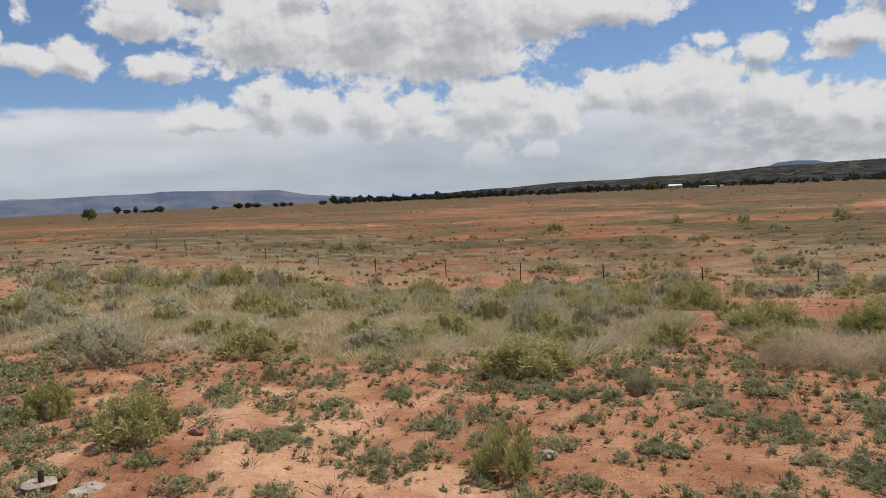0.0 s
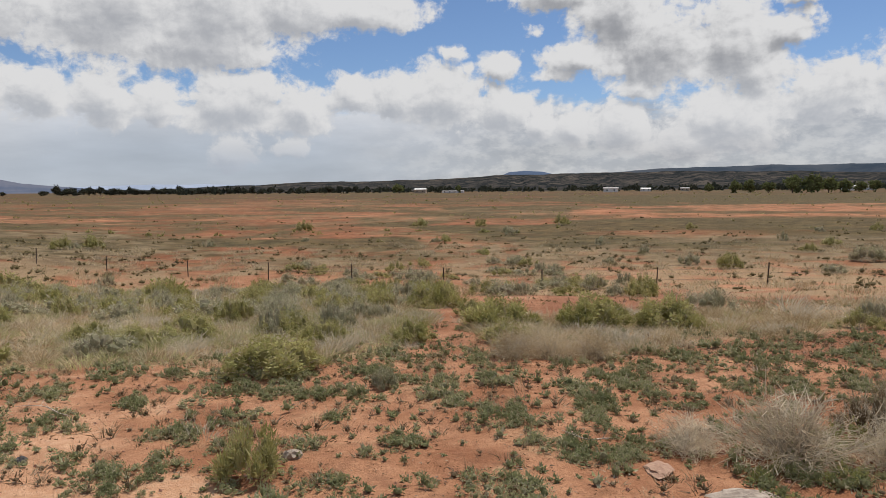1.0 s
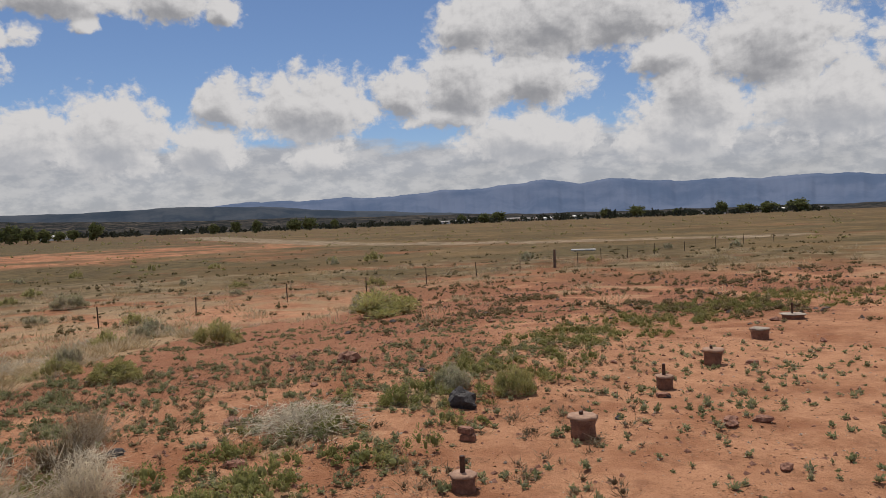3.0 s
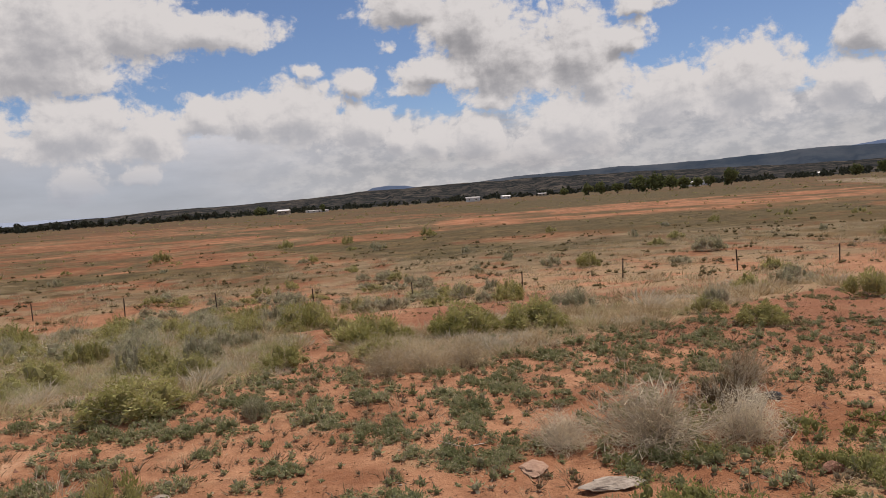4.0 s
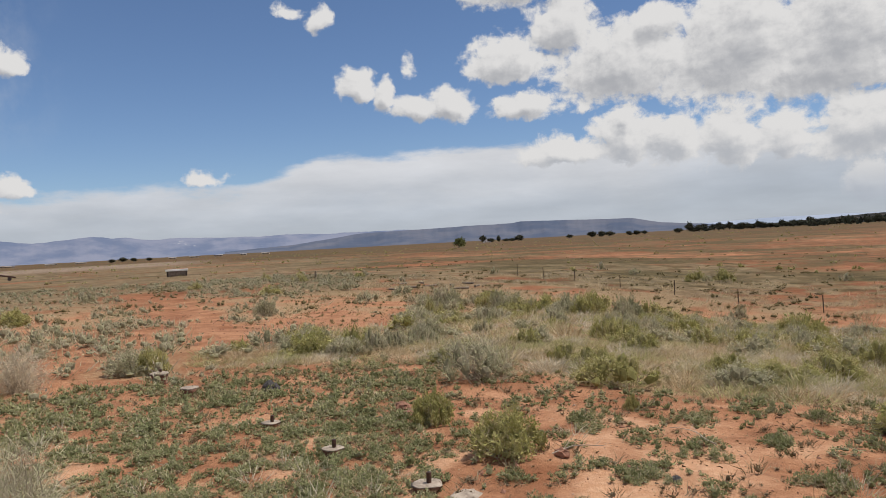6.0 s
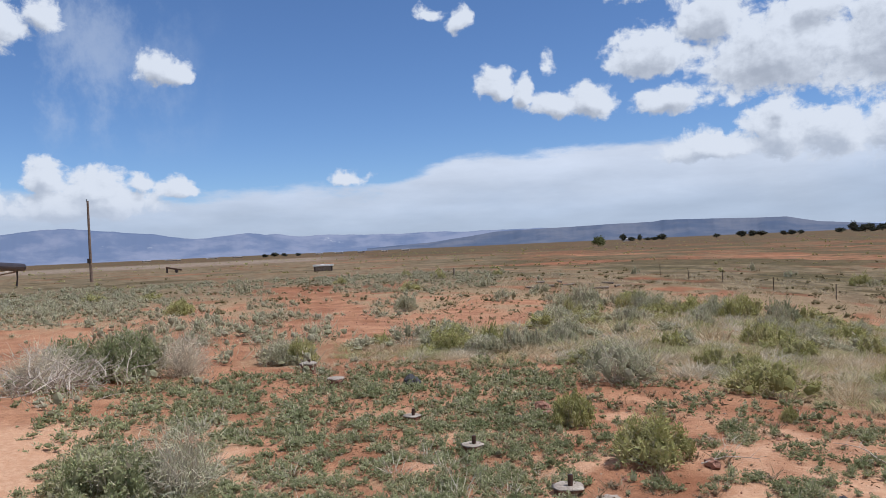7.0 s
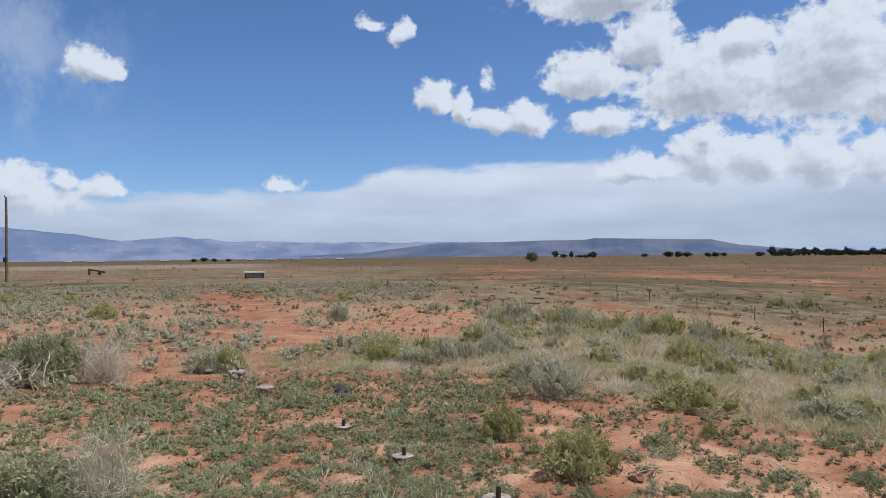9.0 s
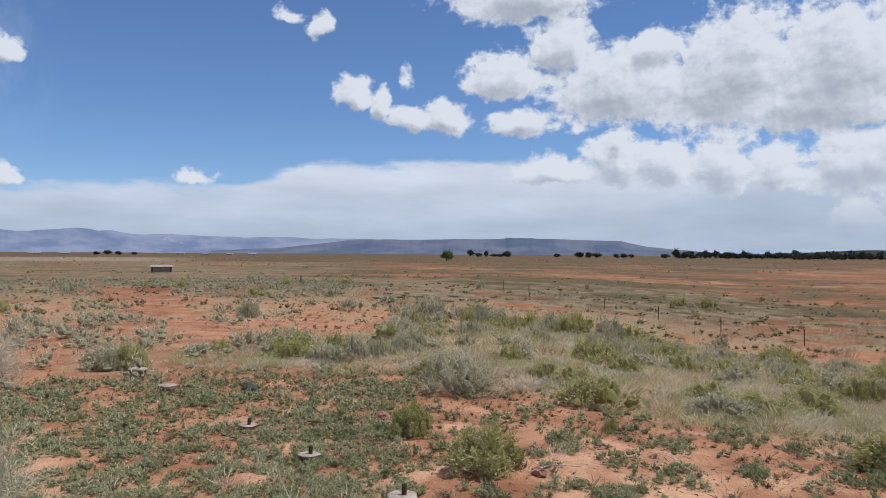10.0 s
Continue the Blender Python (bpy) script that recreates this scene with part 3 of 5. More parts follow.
def bulk(name, V, F, smooth=True):
    """A mesh from an array of points and an array of faces with equal corners."""
    me = bpy.data.meshes.new(name)
    V, F = np.asarray(V, np.float32), np.asarray(F, np.int32)
    inner_shade, V = (V[:, 3].copy(), np.ascontiguousarray(V[:, :3])) if V.shape[1] == 4 else (None, V)
    me.vertices.add(len(V))
    me.vertices.foreach_set("co", V.ravel())
    me.loops.add(F.size)
    me.loops.foreach_set("vertex_index", F.ravel())
    me.polygons.add(len(F))
    me.polygons.foreach_set("loop_start", np.arange(0, F.size, F.shape[1], dtype=np.int32))
    me.polygons.foreach_set("use_smooth", np.full(len(F), smooth))
    if inner_shade is not None:
        me.attributes.new("inner_shade", "FLOAT", "POINT").data.foreach_set("value", inner_shade)
    me.update(calc_edges=True)
    return me


def ground():
    az = np.concatenate([np.arange(-118, 68, 0.6), np.linspace(68, 242, 50, endpoint=False)])
    r = np.concatenate([[0.05], np.geomspace(0.6, 4, 14)[:-1], np.geomspace(4, 60, 165)[:-1], np.geomspace(60, 600, 90)[:-1], np.geomspace(600, 4850, 24)])
    R, A = np.meshgrid(r, np.radians(az), indexing="ij")
    X, Y = (-np.sin(A) * R).ravel(), (np.cos(A) * R).ravel()
    me = grid_mesh("ground", np.stack([X, Y, ground_z(X, Y)], 1), len(az), wrap=True)
    wash = wash_cover(X, Y)
    litter = np.clip(0.9 * wash + 0.35 * weed_cover(X, Y) + 0.4 * strip_cover(X, Y), 0, 1)
    rr, aa = polar(X, Y)
    litter = np.maximum(litter, between(rr, 26, 70, 8) * np.clip(blotch(X, Y, 7, 15) * 1.3 - 0.25, 0, 1) * 0.6)
    litter = np.maximum(litter, between(aa, 24, 110, 10) * (between(rr, 13, 50, 4) * np.clip(blotch(X, Y, 5, 16) * 1.2 - 0.2, 0, 1) * 0.5 + between(rr, 46, 320, 40) * np.clip(blotch(X, Y, 22, 18) * 1.2 + 0.1, 0, 1) * 0.85))
    litter = np.maximum(litter, between(rr, 34, 95, 8) * between(aa, -6, 30, 8) * np.clip(blotch(X, Y, 9, 56) * 1.3 - 0.1, 0, 1) * 0.9)
    litter = np.maximum(litter, between(rr, 26, 70, 8) * between(aa, -66, -30, 8) * np.clip(blotch(X, Y, 6, 53) * 1.5 - 0.2, 0, 1) * 0.8)
    litter = litter * (1 - 0.85 * dark_field(X, Y)) * (1 - 0.8 * bare_path(X, Y))
    colour = np.stack([litter, pale_cover(X, Y), gravel_cover(X, Y), np.ones_like(X)], 1)
    layer = me.attributes.new("cover", "FLOAT_COLOR", "POINT")
    layer.data.foreach_set("color", colour.astype(np.float32).ravel())
    colour = np.stack([red_band(X, Y), dark_strip(X, Y), track_line(X, Y), np.ones_like(X)], 1)
    layer = me.attributes.new("bands", "FLOAT_COLOR", "POINT")
    layer.data.foreach_set("color", colour.astype(np.float32).ravel())
    me.materials.append(EARTH)
    return tagged(new("ground", me), "red sandy earth of a wide dry plain", "ground", kind="structure")


ground()


def ridge(name, label, mat, line, far, front, cliff=0.0, rough=0.05, seed=1, spurs=0.06):
    """A far range whose crest follows azimuth and elevation pairs, with spurs running down to its foot."""
    g = np.random.default_rng(seed)
    az = np.arange(min(a for a, e in line), max(a for a, e in line), 0.12)
    pts = sorted(line)
    top = np.interp(az, [a for a, e in pts], [e for a, e in pts])
    wob = np.zeros_like(az)
    for k in range(10):
        f = 0.9 * 1.7 ** k
        wob += np.sin(az * f + g.uniform(0, 6.3)) * 0.66 ** k
    top = np.maximum(top + rough * wob, 0.0)
    rows = []
    steps = 14
    for s in range(steps + 1):
        u = s / steps
        spur = np.zeros_like(az)
        for k in range(6):
            f = 1.1 * 1.9 ** k
            spur += np.sin(az * f + g.uniform(0, 0.6) + 2.1 * k + 0.8 * u) * 0.62 ** k
        rr = far + (front - far) * u + spur * (far - front) * spurs * math.sin(math.pi * min(u * 1.1, 1))
        h = (1 - u) ** 1.5 if not cliff else (1.0 - 0.02 * u * 7 if u < 0.14 else (1 - cliff) * (1 - (u - 0.14) / 0.86) ** 1.4)
        crest = np.tan(np.radians(top)) * far + EYE + 2.4
        z = -2.4 + crest * h - (6 if s == steps else 0)
        a = np.radians(az)
        rows.append(np.stack([-np.sin(a) * rr, np.cos(a) * rr, z], 1))
    a = np.radians(az)
    rows.insert(0, np.stack([-np.sin(a) * (far + 60), np.cos(a) * (far + 60), np.full_like(a, -8.0)], 1))
    me = grid_mesh(name, np.concatenate(rows), len(az))
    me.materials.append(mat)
    return tagged(new(name, me), label, "backdrop", kind="structure")


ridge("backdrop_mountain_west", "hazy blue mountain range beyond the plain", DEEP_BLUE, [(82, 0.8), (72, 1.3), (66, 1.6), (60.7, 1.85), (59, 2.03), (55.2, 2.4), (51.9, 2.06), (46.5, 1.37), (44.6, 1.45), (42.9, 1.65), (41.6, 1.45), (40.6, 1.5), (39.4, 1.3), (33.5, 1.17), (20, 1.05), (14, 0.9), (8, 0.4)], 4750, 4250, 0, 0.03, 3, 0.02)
ridge("backdrop_mesa", "long flat-topped mesa, blue with haze and cloud shade", MESA_BLUE, [(34, 0.12), (29, 0.35), (24, 0.95), (20.5, 1.03), (12.2, 1.15), (11.6, 1.24), (3.3, 1.02), (1.3, 0.6), (-0.8, 0.4), (-4, 0.12), (-6, 0.05)], 4150, 3500, 0.25, 0.008, 4)
ridge("backdrop_far_ridge", "low ridge on the horizon, paled by haze", PALE_BLUE, [(1, 0.2), (-2, 0.33), (-7, 0.5), (-11, 0.45), (-16, 0.42), (-22, 0.3), (-30, 0.2)], 4780, 4500, 0, 0.012, 5)
ridge("backdrop_butte", "small butte behind the hill, hazed blue", RIGHT_BLUE, [(-31, 0.6), (-32.6, 0.95), (-33.3, 1.25), (-34.6, 1.33), (-35.8, 1.25), (-36.8, 1.0), (-39, 0.7)], 4780, 4600, 0.3, 0.008, 6)
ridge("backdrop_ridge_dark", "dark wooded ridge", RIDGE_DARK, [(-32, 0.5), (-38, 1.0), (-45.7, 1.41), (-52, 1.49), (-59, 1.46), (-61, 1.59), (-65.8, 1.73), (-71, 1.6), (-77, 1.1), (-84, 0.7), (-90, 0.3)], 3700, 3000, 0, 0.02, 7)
ridge("backdrop_mountain_east", "wooded mountains beyond the town, hazed blue", RIGHT_BLUE, [(-58, 1.2), (-66, 1.6), (-70.3, 1.92), (-74.1, 1.98), (-80.2, 2.04), (-84.5, 2.29), (-90.5, 2.61), (-92.6, 2.86), (-95.1, 2.55), (-97.9, 2.68), (-102.2, 2.35), (-106.3, 2.27), (-111, 2.3), (-120, 1.9), (-135, 1.0), (-150, 0.3)], 4700, 3900, 0, 0.05, 8)
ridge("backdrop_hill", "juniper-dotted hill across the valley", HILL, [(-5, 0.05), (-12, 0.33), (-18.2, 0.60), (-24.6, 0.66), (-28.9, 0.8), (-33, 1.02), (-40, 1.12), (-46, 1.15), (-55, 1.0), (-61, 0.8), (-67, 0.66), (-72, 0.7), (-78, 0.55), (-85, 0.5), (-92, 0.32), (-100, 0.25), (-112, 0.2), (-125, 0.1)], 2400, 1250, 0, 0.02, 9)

# ---- building blocks ----
def unit(v):
    return v / np.maximum(np.linalg.norm(v, axis=-1, keepdims=True), 1e-6)


def leaf_quads(base, way, length, width, g):
    """Diamond leaves: base points, directions, lengths and widths."""
    side = unit(np.cross(way, g.normal(size=way.shape)))
    l, w = np.asarray(length)[:, None], np.asarray(width)[:, None]
    V = np.stack([base, base + way * l * 0.5 + side * w * 0.5, base + way * l, base + way * l * 0.5 - side * w * 0.5], 1).reshape(-1, 3)
    return V, np.arange(len(V)).reshape(-1, 4)


def blade_quads(base, way, length, width, bend, g, parts=2):
    """Narrow tapering blades or twigs that bend over on the way up."""
    n = len(base)
    side = unit(np.cross(way, g.normal(size=way.shape)))
    sag = g.normal(size=(n, 3)) * np.asarray(bend)[:, None]
    l, w = np.asarray(length)[:, None], np.asarray(width)[:, None]
    rows = []
    for k in range(parts + 1):
        u = k / parts
        p = base + way * l * u + sag * l * u * u
        s = side * w * 0.5 * (1 - 0.8 * u)
        rows += [p - s, p + s]
    V = np.stack(rows, 1).reshape(-1, 3)
    one = np.array([[2 * k, 2 * k + 1, 2 * k + 3, 2 * k + 2] for k in range(parts)])
    F = (np.arange(n)[:, None, None] * (2 * parts + 2) + one[None]).reshape(-1, 4)
    return V, F


def leaf_tris(base, way, length, width, g):
    """Small pointed leaves of one triangle each."""
    side = unit(np.cross(way, g.normal(size=way.shape)))
    l, w = np.asarray(length)[:, None], np.asarray(width)[:, None]
    V = np.stack([base - side * w * 0.5, base + side * w * 0.5, base + way * l], 1).reshape(-1, 3)
    return V, np.arange(len(V)).reshape(-1, 3)


GOLD = (1 + 5 ** 0.5) / 2
ICO_V = unit(np.array([(-1, GOLD, 0), (1, GOLD, 0), (-1, -GOLD, 0), (1, -GOLD, 0), (0, -1, GOLD), (0, 1, GOLD), (0, -1, -GOLD), (0, 1, -GOLD), (GOLD, 0, -1), (GOLD, 0, 1), (-GOLD, 0, -1), (-GOLD, 0, 1)]))
ICO_F = np.array([(0, 11, 5), (0, 5, 1), (0, 1, 7), (0, 7, 10), (0, 10, 11), (1, 5, 9), (5, 11, 4), (11, 10, 2), (10, 7, 6), (7, 1, 8), (3, 9, 4), (3, 4, 2), (3, 2, 6), (3, 6, 8), (3, 8, 9), (4, 9, 5), (2, 4, 11), (6, 2, 10), (8, 6, 7), (9, 8, 1)])


def clump(seed, radius, height, lumps, leaves, leaf, slim=0.5, upright=0.3, spiky=0.0, full=0.8):
    """A plant as a heap of dense lumps, coloured darker as its shaded twiggy inside, each covered with small pointed
    leaves, with an uneven outline.
    """
    g = np.random.default_rng(seed)
    a, u = g.uniform(0, 6.283, lumps), np.sqrt((np.arange(lumps) + g.uniform(0.2, 0.8, lumps)) / lumps)
    size = radius * g.uniform(0.26, 0.46, lumps) * (1.15 - 0.4 * u) * (5 / (lumps + 2)) ** 0.33
    dome = height * np.sqrt(np.maximum(1.05 - u ** 2, 0.12)) * g.uniform(0.7, 1.08, lumps)
    hub = np.stack([np.cos(a) * u * radius * 0.8, np.sin(a) * u * radius * 0.8, dome * 0.52], 1)
    tall = dome * 0.5
    V = (ICO_V[None] * g.uniform(0.62, 1.05, (lumps, 12, 1))) * np.stack([size, size, tall], 1)[:, None] * full + hub[:, None]
    V[:, :, 2] = np.maximum(V[:, :, 2], -0.02)
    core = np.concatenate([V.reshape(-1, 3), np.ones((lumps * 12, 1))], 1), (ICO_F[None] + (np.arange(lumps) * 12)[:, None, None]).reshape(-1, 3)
    pick = g.integers(0, lumps, leaves)
    out = unit(g.normal(size=(leaves, 3)) + np.array([0, 0, 0.35]))
    p = hub[pick] + out * np.stack([size, size, tall], 1)[pick] * g.uniform(0.62, 1.12, leaves)[:, None]
    p[:, 2] = np.maximum(p[:, 2], 0.005)
    way = unit(out + np.array([0, 0, upright]) + g.normal(0, 0.55, (leaves, 3)))
    l = leaf * g.uniform(0.6, 1.4, leaves) * (1 + spiky * (g.uniform(0, 1, leaves) > 0.85))
    return weld(core, leaf_tris(p, way, l, l * slim * g.uniform(0.7, 1.3, leaves), g))


def tuft(seed, blades, radius, height, width, spread):
    """A tuft of grass, one tapering blade a triangle, with a few bent over."""
    g = np.random.default_rng(seed)
    a, u = g.uniform(0, 6.283, blades), np.sqrt(g.uniform(0, 1, blades))
    base = np.stack([np.cos(a) * u * radius, np.sin(a) * u * radius, np.full(blades, -0.02)], 1)
    base[:, 2] += np.where(g.uniform(0, 1, blades) > 0.5, g.uniform(0, 0.5, blades) * height, 0)
    way = unit(np.stack([np.cos(a) * u * spread, np.sin(a) * u * spread, np.ones(blades)], 1) + g.normal(0, 0.34, (blades, 3)))
    way[:, 2] = np.abs(way[:, 2])
    return leaf_tris(base, way, height * g.uniform(0.35, 0.95, blades), width * g.uniform(0.7, 1.4, blades), g)


def weld(*pieces):
    Vs, Fs, at = [], [], 0
    for V, F in pieces:
        Vs.append(V if V.shape[1] == 4 else np.concatenate([V, np.zeros((len(V), 1))], 1))
        Fs.append(F + at)
        at += len(V)
    return np.concatenate(Vs), np.concatenate(Fs)


def bush_leaves(seed, leaves=700, radius=0.5, height=0.6, leaf=0.045, slim=0.4, sprigs=34, lift=0.9):
    """The leaves of a rounded shrub, on tufted sprigs with gaps between them."""
    g = np.random.default_rng(seed)
    a, u = g.uniform(0, 6.283, sprigs), np.sqrt(g.uniform(0.0, 1, sprigs))
    rise = g.uniform(0.72, 1.05, sprigs)
    tip = np.stack([np.cos(a) * u * radius, np.sin(a) * u * radius, height * np.sqrt(1.03 - u ** 2) * rise], 1)
    root = tip * np.array([0.6, 0.6, 0.25])
    pick, t = g.integers(0, sprigs, leaves), g.uniform(0, 1, leaves) ** 0.55
    p = root[pick] * (1 - t[:, None]) + tip[pick] * t[:, None]
    p = p + unit(g.normal(size=(leaves, 3))) * (radius * 0.17 * g.uniform(0.2, 1.0, leaves) * (1.15 - 0.6 * t))[:, None]
    p[:, 2] = np.maximum(p[:, 2], 0.01)
    way = unit((tip - root)[pick] / height * lift + g.normal(0, 0.6, (leaves, 3)))
    size = leaf * g.uniform(0.6, 1.4, leaves)
    return leaf_quads(p, way, size, size * slim * g.uniform(0.7, 1.3, leaves), g)


def bush_twigs(seed, twigs=120, radius=0.5, height=0.6, width=0.007, flat=0.6):
    """Bare stems and twigs that fan out from the root."""
    g = np.random.default_rng(seed)
    a, u = g.uniform(0, 6.283, twigs), g.uniform(0, 1, twigs)
    way = unit(np.stack([np.cos(a) * (0.25 + u * flat), np.sin(a) * (0.25 + u * flat), 0.35 + (1 - u) * 0.9], 1))
    base = np.stack([g.normal(0, radius * 0.16, twigs), g.normal(0, radius * 0.16, twigs), np.full(twigs, -0.02)], 1)
    reach = np.minimum(height / np.maximum(way[:, 2], 0.3), radius * 1.25) * g.uniform(0.6, 1.0, twigs)
    main = blade_quads(base, way, reach, width * g.uniform(0.7, 1.8, twigs), g.uniform(0.03, 0.2, twigs), g, 3)
    t = g.uniform(0.3, 0.9, twigs * 2)
    i = g.integers(0, twigs, twigs * 2)
    start = base[i] + way[i] * (reach[i] * t)[:, None]
    off = unit(way[i] + g.normal(0, 0.6, (twigs * 2, 3)))
    off[:, 2] = np.abs(off[:, 2])
    fine = blade_quads(start, off, reach[i] * g.uniform(0.2, 0.45, twigs * 2), np.full(twigs * 2, width * 0.6), g.uniform(0.05, 0.3, twigs * 2), g, 1)
    return weld(main, fine)


def strew(name, protos, x, y, scale, mat, label, category, seed, squash=(0.75, 1.25), sink=0.0):
    """Many small plants or stones as one growth: turned, sized copies of a few shapes."""
    g = np.random.default_rng(seed)
    z = ground_z(x, y) - sink
    n = len(x)
    which, turn, tall = g.integers(0, len(protos), n), g.uniform(0, 6.283, n), g.uniform(*squash, n)
    pieces = []
    for k, (V, F) in enumerate(protos):
        i = np.where(which == k)[0]
        if not len(i):
            continue
        c, s, q = np.cos(turn[i])[:, None], np.sin(turn[i])[:, None], scale[i][:, None]
        X = (V[None, :, 0] * c - V[None, :, 1] * s) * q + x[i][:, None]
        Y = (V[None, :, 0] * s + V[None, :, 1] * c) * q + y[i][:, None]
        Z = V[None, :, 2] * q * tall[i][:, None] + z[i][:, None]
        T = np.broadcast_to(V[None, :, 3] if V.shape[1] == 4 else np.zeros((1, len(V))), X.shape)
        P = np.stack([X, Y, Z, T], -1).reshape(-1, 4)
        Q = (F[None] + (np.arange(len(i)) * len(V))[:, None, None]).reshape(-1, F.shape[1])
        pieces.append((P, Q))
    me = bulk(name, *weld(*pieces), smooth=False)
    me.materials.append(mat)
    return tagged(new(name, me), label, category, kind="stuff")


def sown(cover, count, r_lo, r_hi, az_lo, az_hi, seed, power=2.0):
    """Random places, kept as often as the cover there says."""
    g = np.random.default_rng(seed)
    r = (r_lo ** power + (r_hi ** power - r_lo ** power) * g.uniform(0, 1, count)) ** (1 / power)
    a = np.radians(g.uniform(az_lo, az_hi, count))
    x, y = -np.sin(a) * r, np.cos(a) * r
    keep = g.uniform(0, 1, count) < cover(x, y)
    return x[keep], y[keep], g


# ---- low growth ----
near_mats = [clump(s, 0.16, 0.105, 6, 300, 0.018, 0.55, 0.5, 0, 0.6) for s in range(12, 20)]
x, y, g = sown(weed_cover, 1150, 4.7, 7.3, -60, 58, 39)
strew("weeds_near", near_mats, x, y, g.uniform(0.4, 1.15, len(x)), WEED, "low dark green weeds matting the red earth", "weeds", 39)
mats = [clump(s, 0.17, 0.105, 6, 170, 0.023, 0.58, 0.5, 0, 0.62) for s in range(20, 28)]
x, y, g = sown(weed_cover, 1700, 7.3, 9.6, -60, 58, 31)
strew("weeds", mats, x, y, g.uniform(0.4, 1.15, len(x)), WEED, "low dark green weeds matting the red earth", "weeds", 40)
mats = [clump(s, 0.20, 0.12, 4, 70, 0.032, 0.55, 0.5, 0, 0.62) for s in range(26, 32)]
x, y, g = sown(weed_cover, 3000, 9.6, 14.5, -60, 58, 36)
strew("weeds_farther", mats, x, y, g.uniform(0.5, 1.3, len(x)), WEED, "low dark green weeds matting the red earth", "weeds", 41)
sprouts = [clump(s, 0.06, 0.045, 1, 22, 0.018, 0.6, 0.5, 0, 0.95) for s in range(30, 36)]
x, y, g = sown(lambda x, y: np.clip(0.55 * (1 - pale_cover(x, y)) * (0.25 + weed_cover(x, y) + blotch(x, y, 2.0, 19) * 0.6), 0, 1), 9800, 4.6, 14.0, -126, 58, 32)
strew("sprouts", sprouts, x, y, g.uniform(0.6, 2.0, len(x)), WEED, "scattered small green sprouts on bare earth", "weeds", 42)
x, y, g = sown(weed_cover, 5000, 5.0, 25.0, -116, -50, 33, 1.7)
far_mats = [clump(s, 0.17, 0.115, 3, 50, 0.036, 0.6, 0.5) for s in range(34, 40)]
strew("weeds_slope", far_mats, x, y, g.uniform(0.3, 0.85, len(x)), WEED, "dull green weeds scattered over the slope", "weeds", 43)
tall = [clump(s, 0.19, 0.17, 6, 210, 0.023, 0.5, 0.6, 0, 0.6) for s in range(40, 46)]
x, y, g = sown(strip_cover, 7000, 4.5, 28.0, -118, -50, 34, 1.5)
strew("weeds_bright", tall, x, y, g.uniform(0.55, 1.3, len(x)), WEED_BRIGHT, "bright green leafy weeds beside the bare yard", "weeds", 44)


def bare_earth(x, y):
    r, az = polar(x, y)
    return np.clip((0.25 + 0.75 * blotch(x, y, 1.1, 29)) * (1 - pale_cover(x, y) * 0.8) * (1 - wash_cover(x, y)), 0, 1)


withered = [weld(clump(s, 0.08, 0.06, 1, 14, 0.03, 0.3, 0.8), tuft(s, 22, 0.06, 0.13, 0.006, 1.3)) for s in range(44, 50)]
x, y, g = sown(bare_earth, 3600, 4.6, 14.0, -100, 40, 37)
strew("withered_weeds", withered, x, y, g.uniform(0.4, 1.3, len(x)), WEED_DRY, "small withered brown weeds on the red earth", "weeds", 47)


def debris(seed):
    """Bits of dead leaf and twig lying flat on the earth."""
    g = np.random.default_rng(seed)
    n = 22
    p = np.stack([g.normal(0, 0.16, n), g.normal(0, 0.16, n), g.uniform(0.003, 0.010, n)], 1)
    way = unit(np.stack([g.normal(size=n), g.normal(size=n), g.normal(0, 0.12, n)], 1))
    l = g.uniform(0.012, 0.040, n)
    return leaf_tris(p, way, l, l * g.uniform(0.12, 0.5, n), g)


x, y, g = sown(lambda x, y: np.clip(0.10 + 0.7 * weed_cover(x, y) + 0.5 * blotch(x, y, 1.7, 58) ** 2, 0, 1) * (1 - 0.9 * (pale_cover(x, y) > 0.7)), 6500, 4.4, 15, -112, 54, 84, 1.7)
strew("plant_litter", [debris(s) for s in range(330, 336)], x, y, g.uniform(0.6, 1.4, len(x)), LITTER, "brown bits of dead leaf and twig on the earth", "litter", 183)


def stalk_cover(x, y):
    """Dead stalks standing among the weeds near by."""
    r, az = polar(x, y)
    return between(az, 20, 42, 5) * between(r, 4.6, 7.6, 0.8) * (0.2 + 0.8 * blotch(x, y, 0.9, 57)) + 0.12 * weed_cover(x, y)


x, y, g = sown(stalk_cover, 420, 4.6, 12, -56, 52, 83, 1.6)
strew("dry_stalks", [tuft(s, 46, 0.13, 0.24, 0.006, 1.3) for s in range(320, 325)], x, y, g.uniform(0.4, 1.1, len(x)), GRASS_GREY, "grey dead stalks standing among green weeds", "dead stalks", 182)


def outer_earth(x, y):
    """Small growth on the open ground past the weeds: the mound, the left flats and the far side of the wash."""
    r, az = polar(x, y)
    return np.clip((0.25 + 0.75 * blotch(x, y, 2.6, 51)) * (1 - wash_cover(x, y)) * (0.35 + 0.65 * between(az, 10, 32, 5)) * (1 - 0.8 * bare_path(x, y)), 0, 1)


dots = [weld(clump(s, 0.10, 0.06, 1, 10, 0.040, 0.5, 0.7), tuft(s, 6, 0.08, 0.12, 0.012, 1.0)) for s in range(300, 306)]
x, y, g = sown(outer_earth, 8500, 13, 46, -70, 60, 38, 1.5)
strew("sprouts_farther", dots, x, y, g.uniform(0.5, 1.6, len(x)), BRUSH, "small brown-green tufts dotting the open red earth", "weeds", 48)


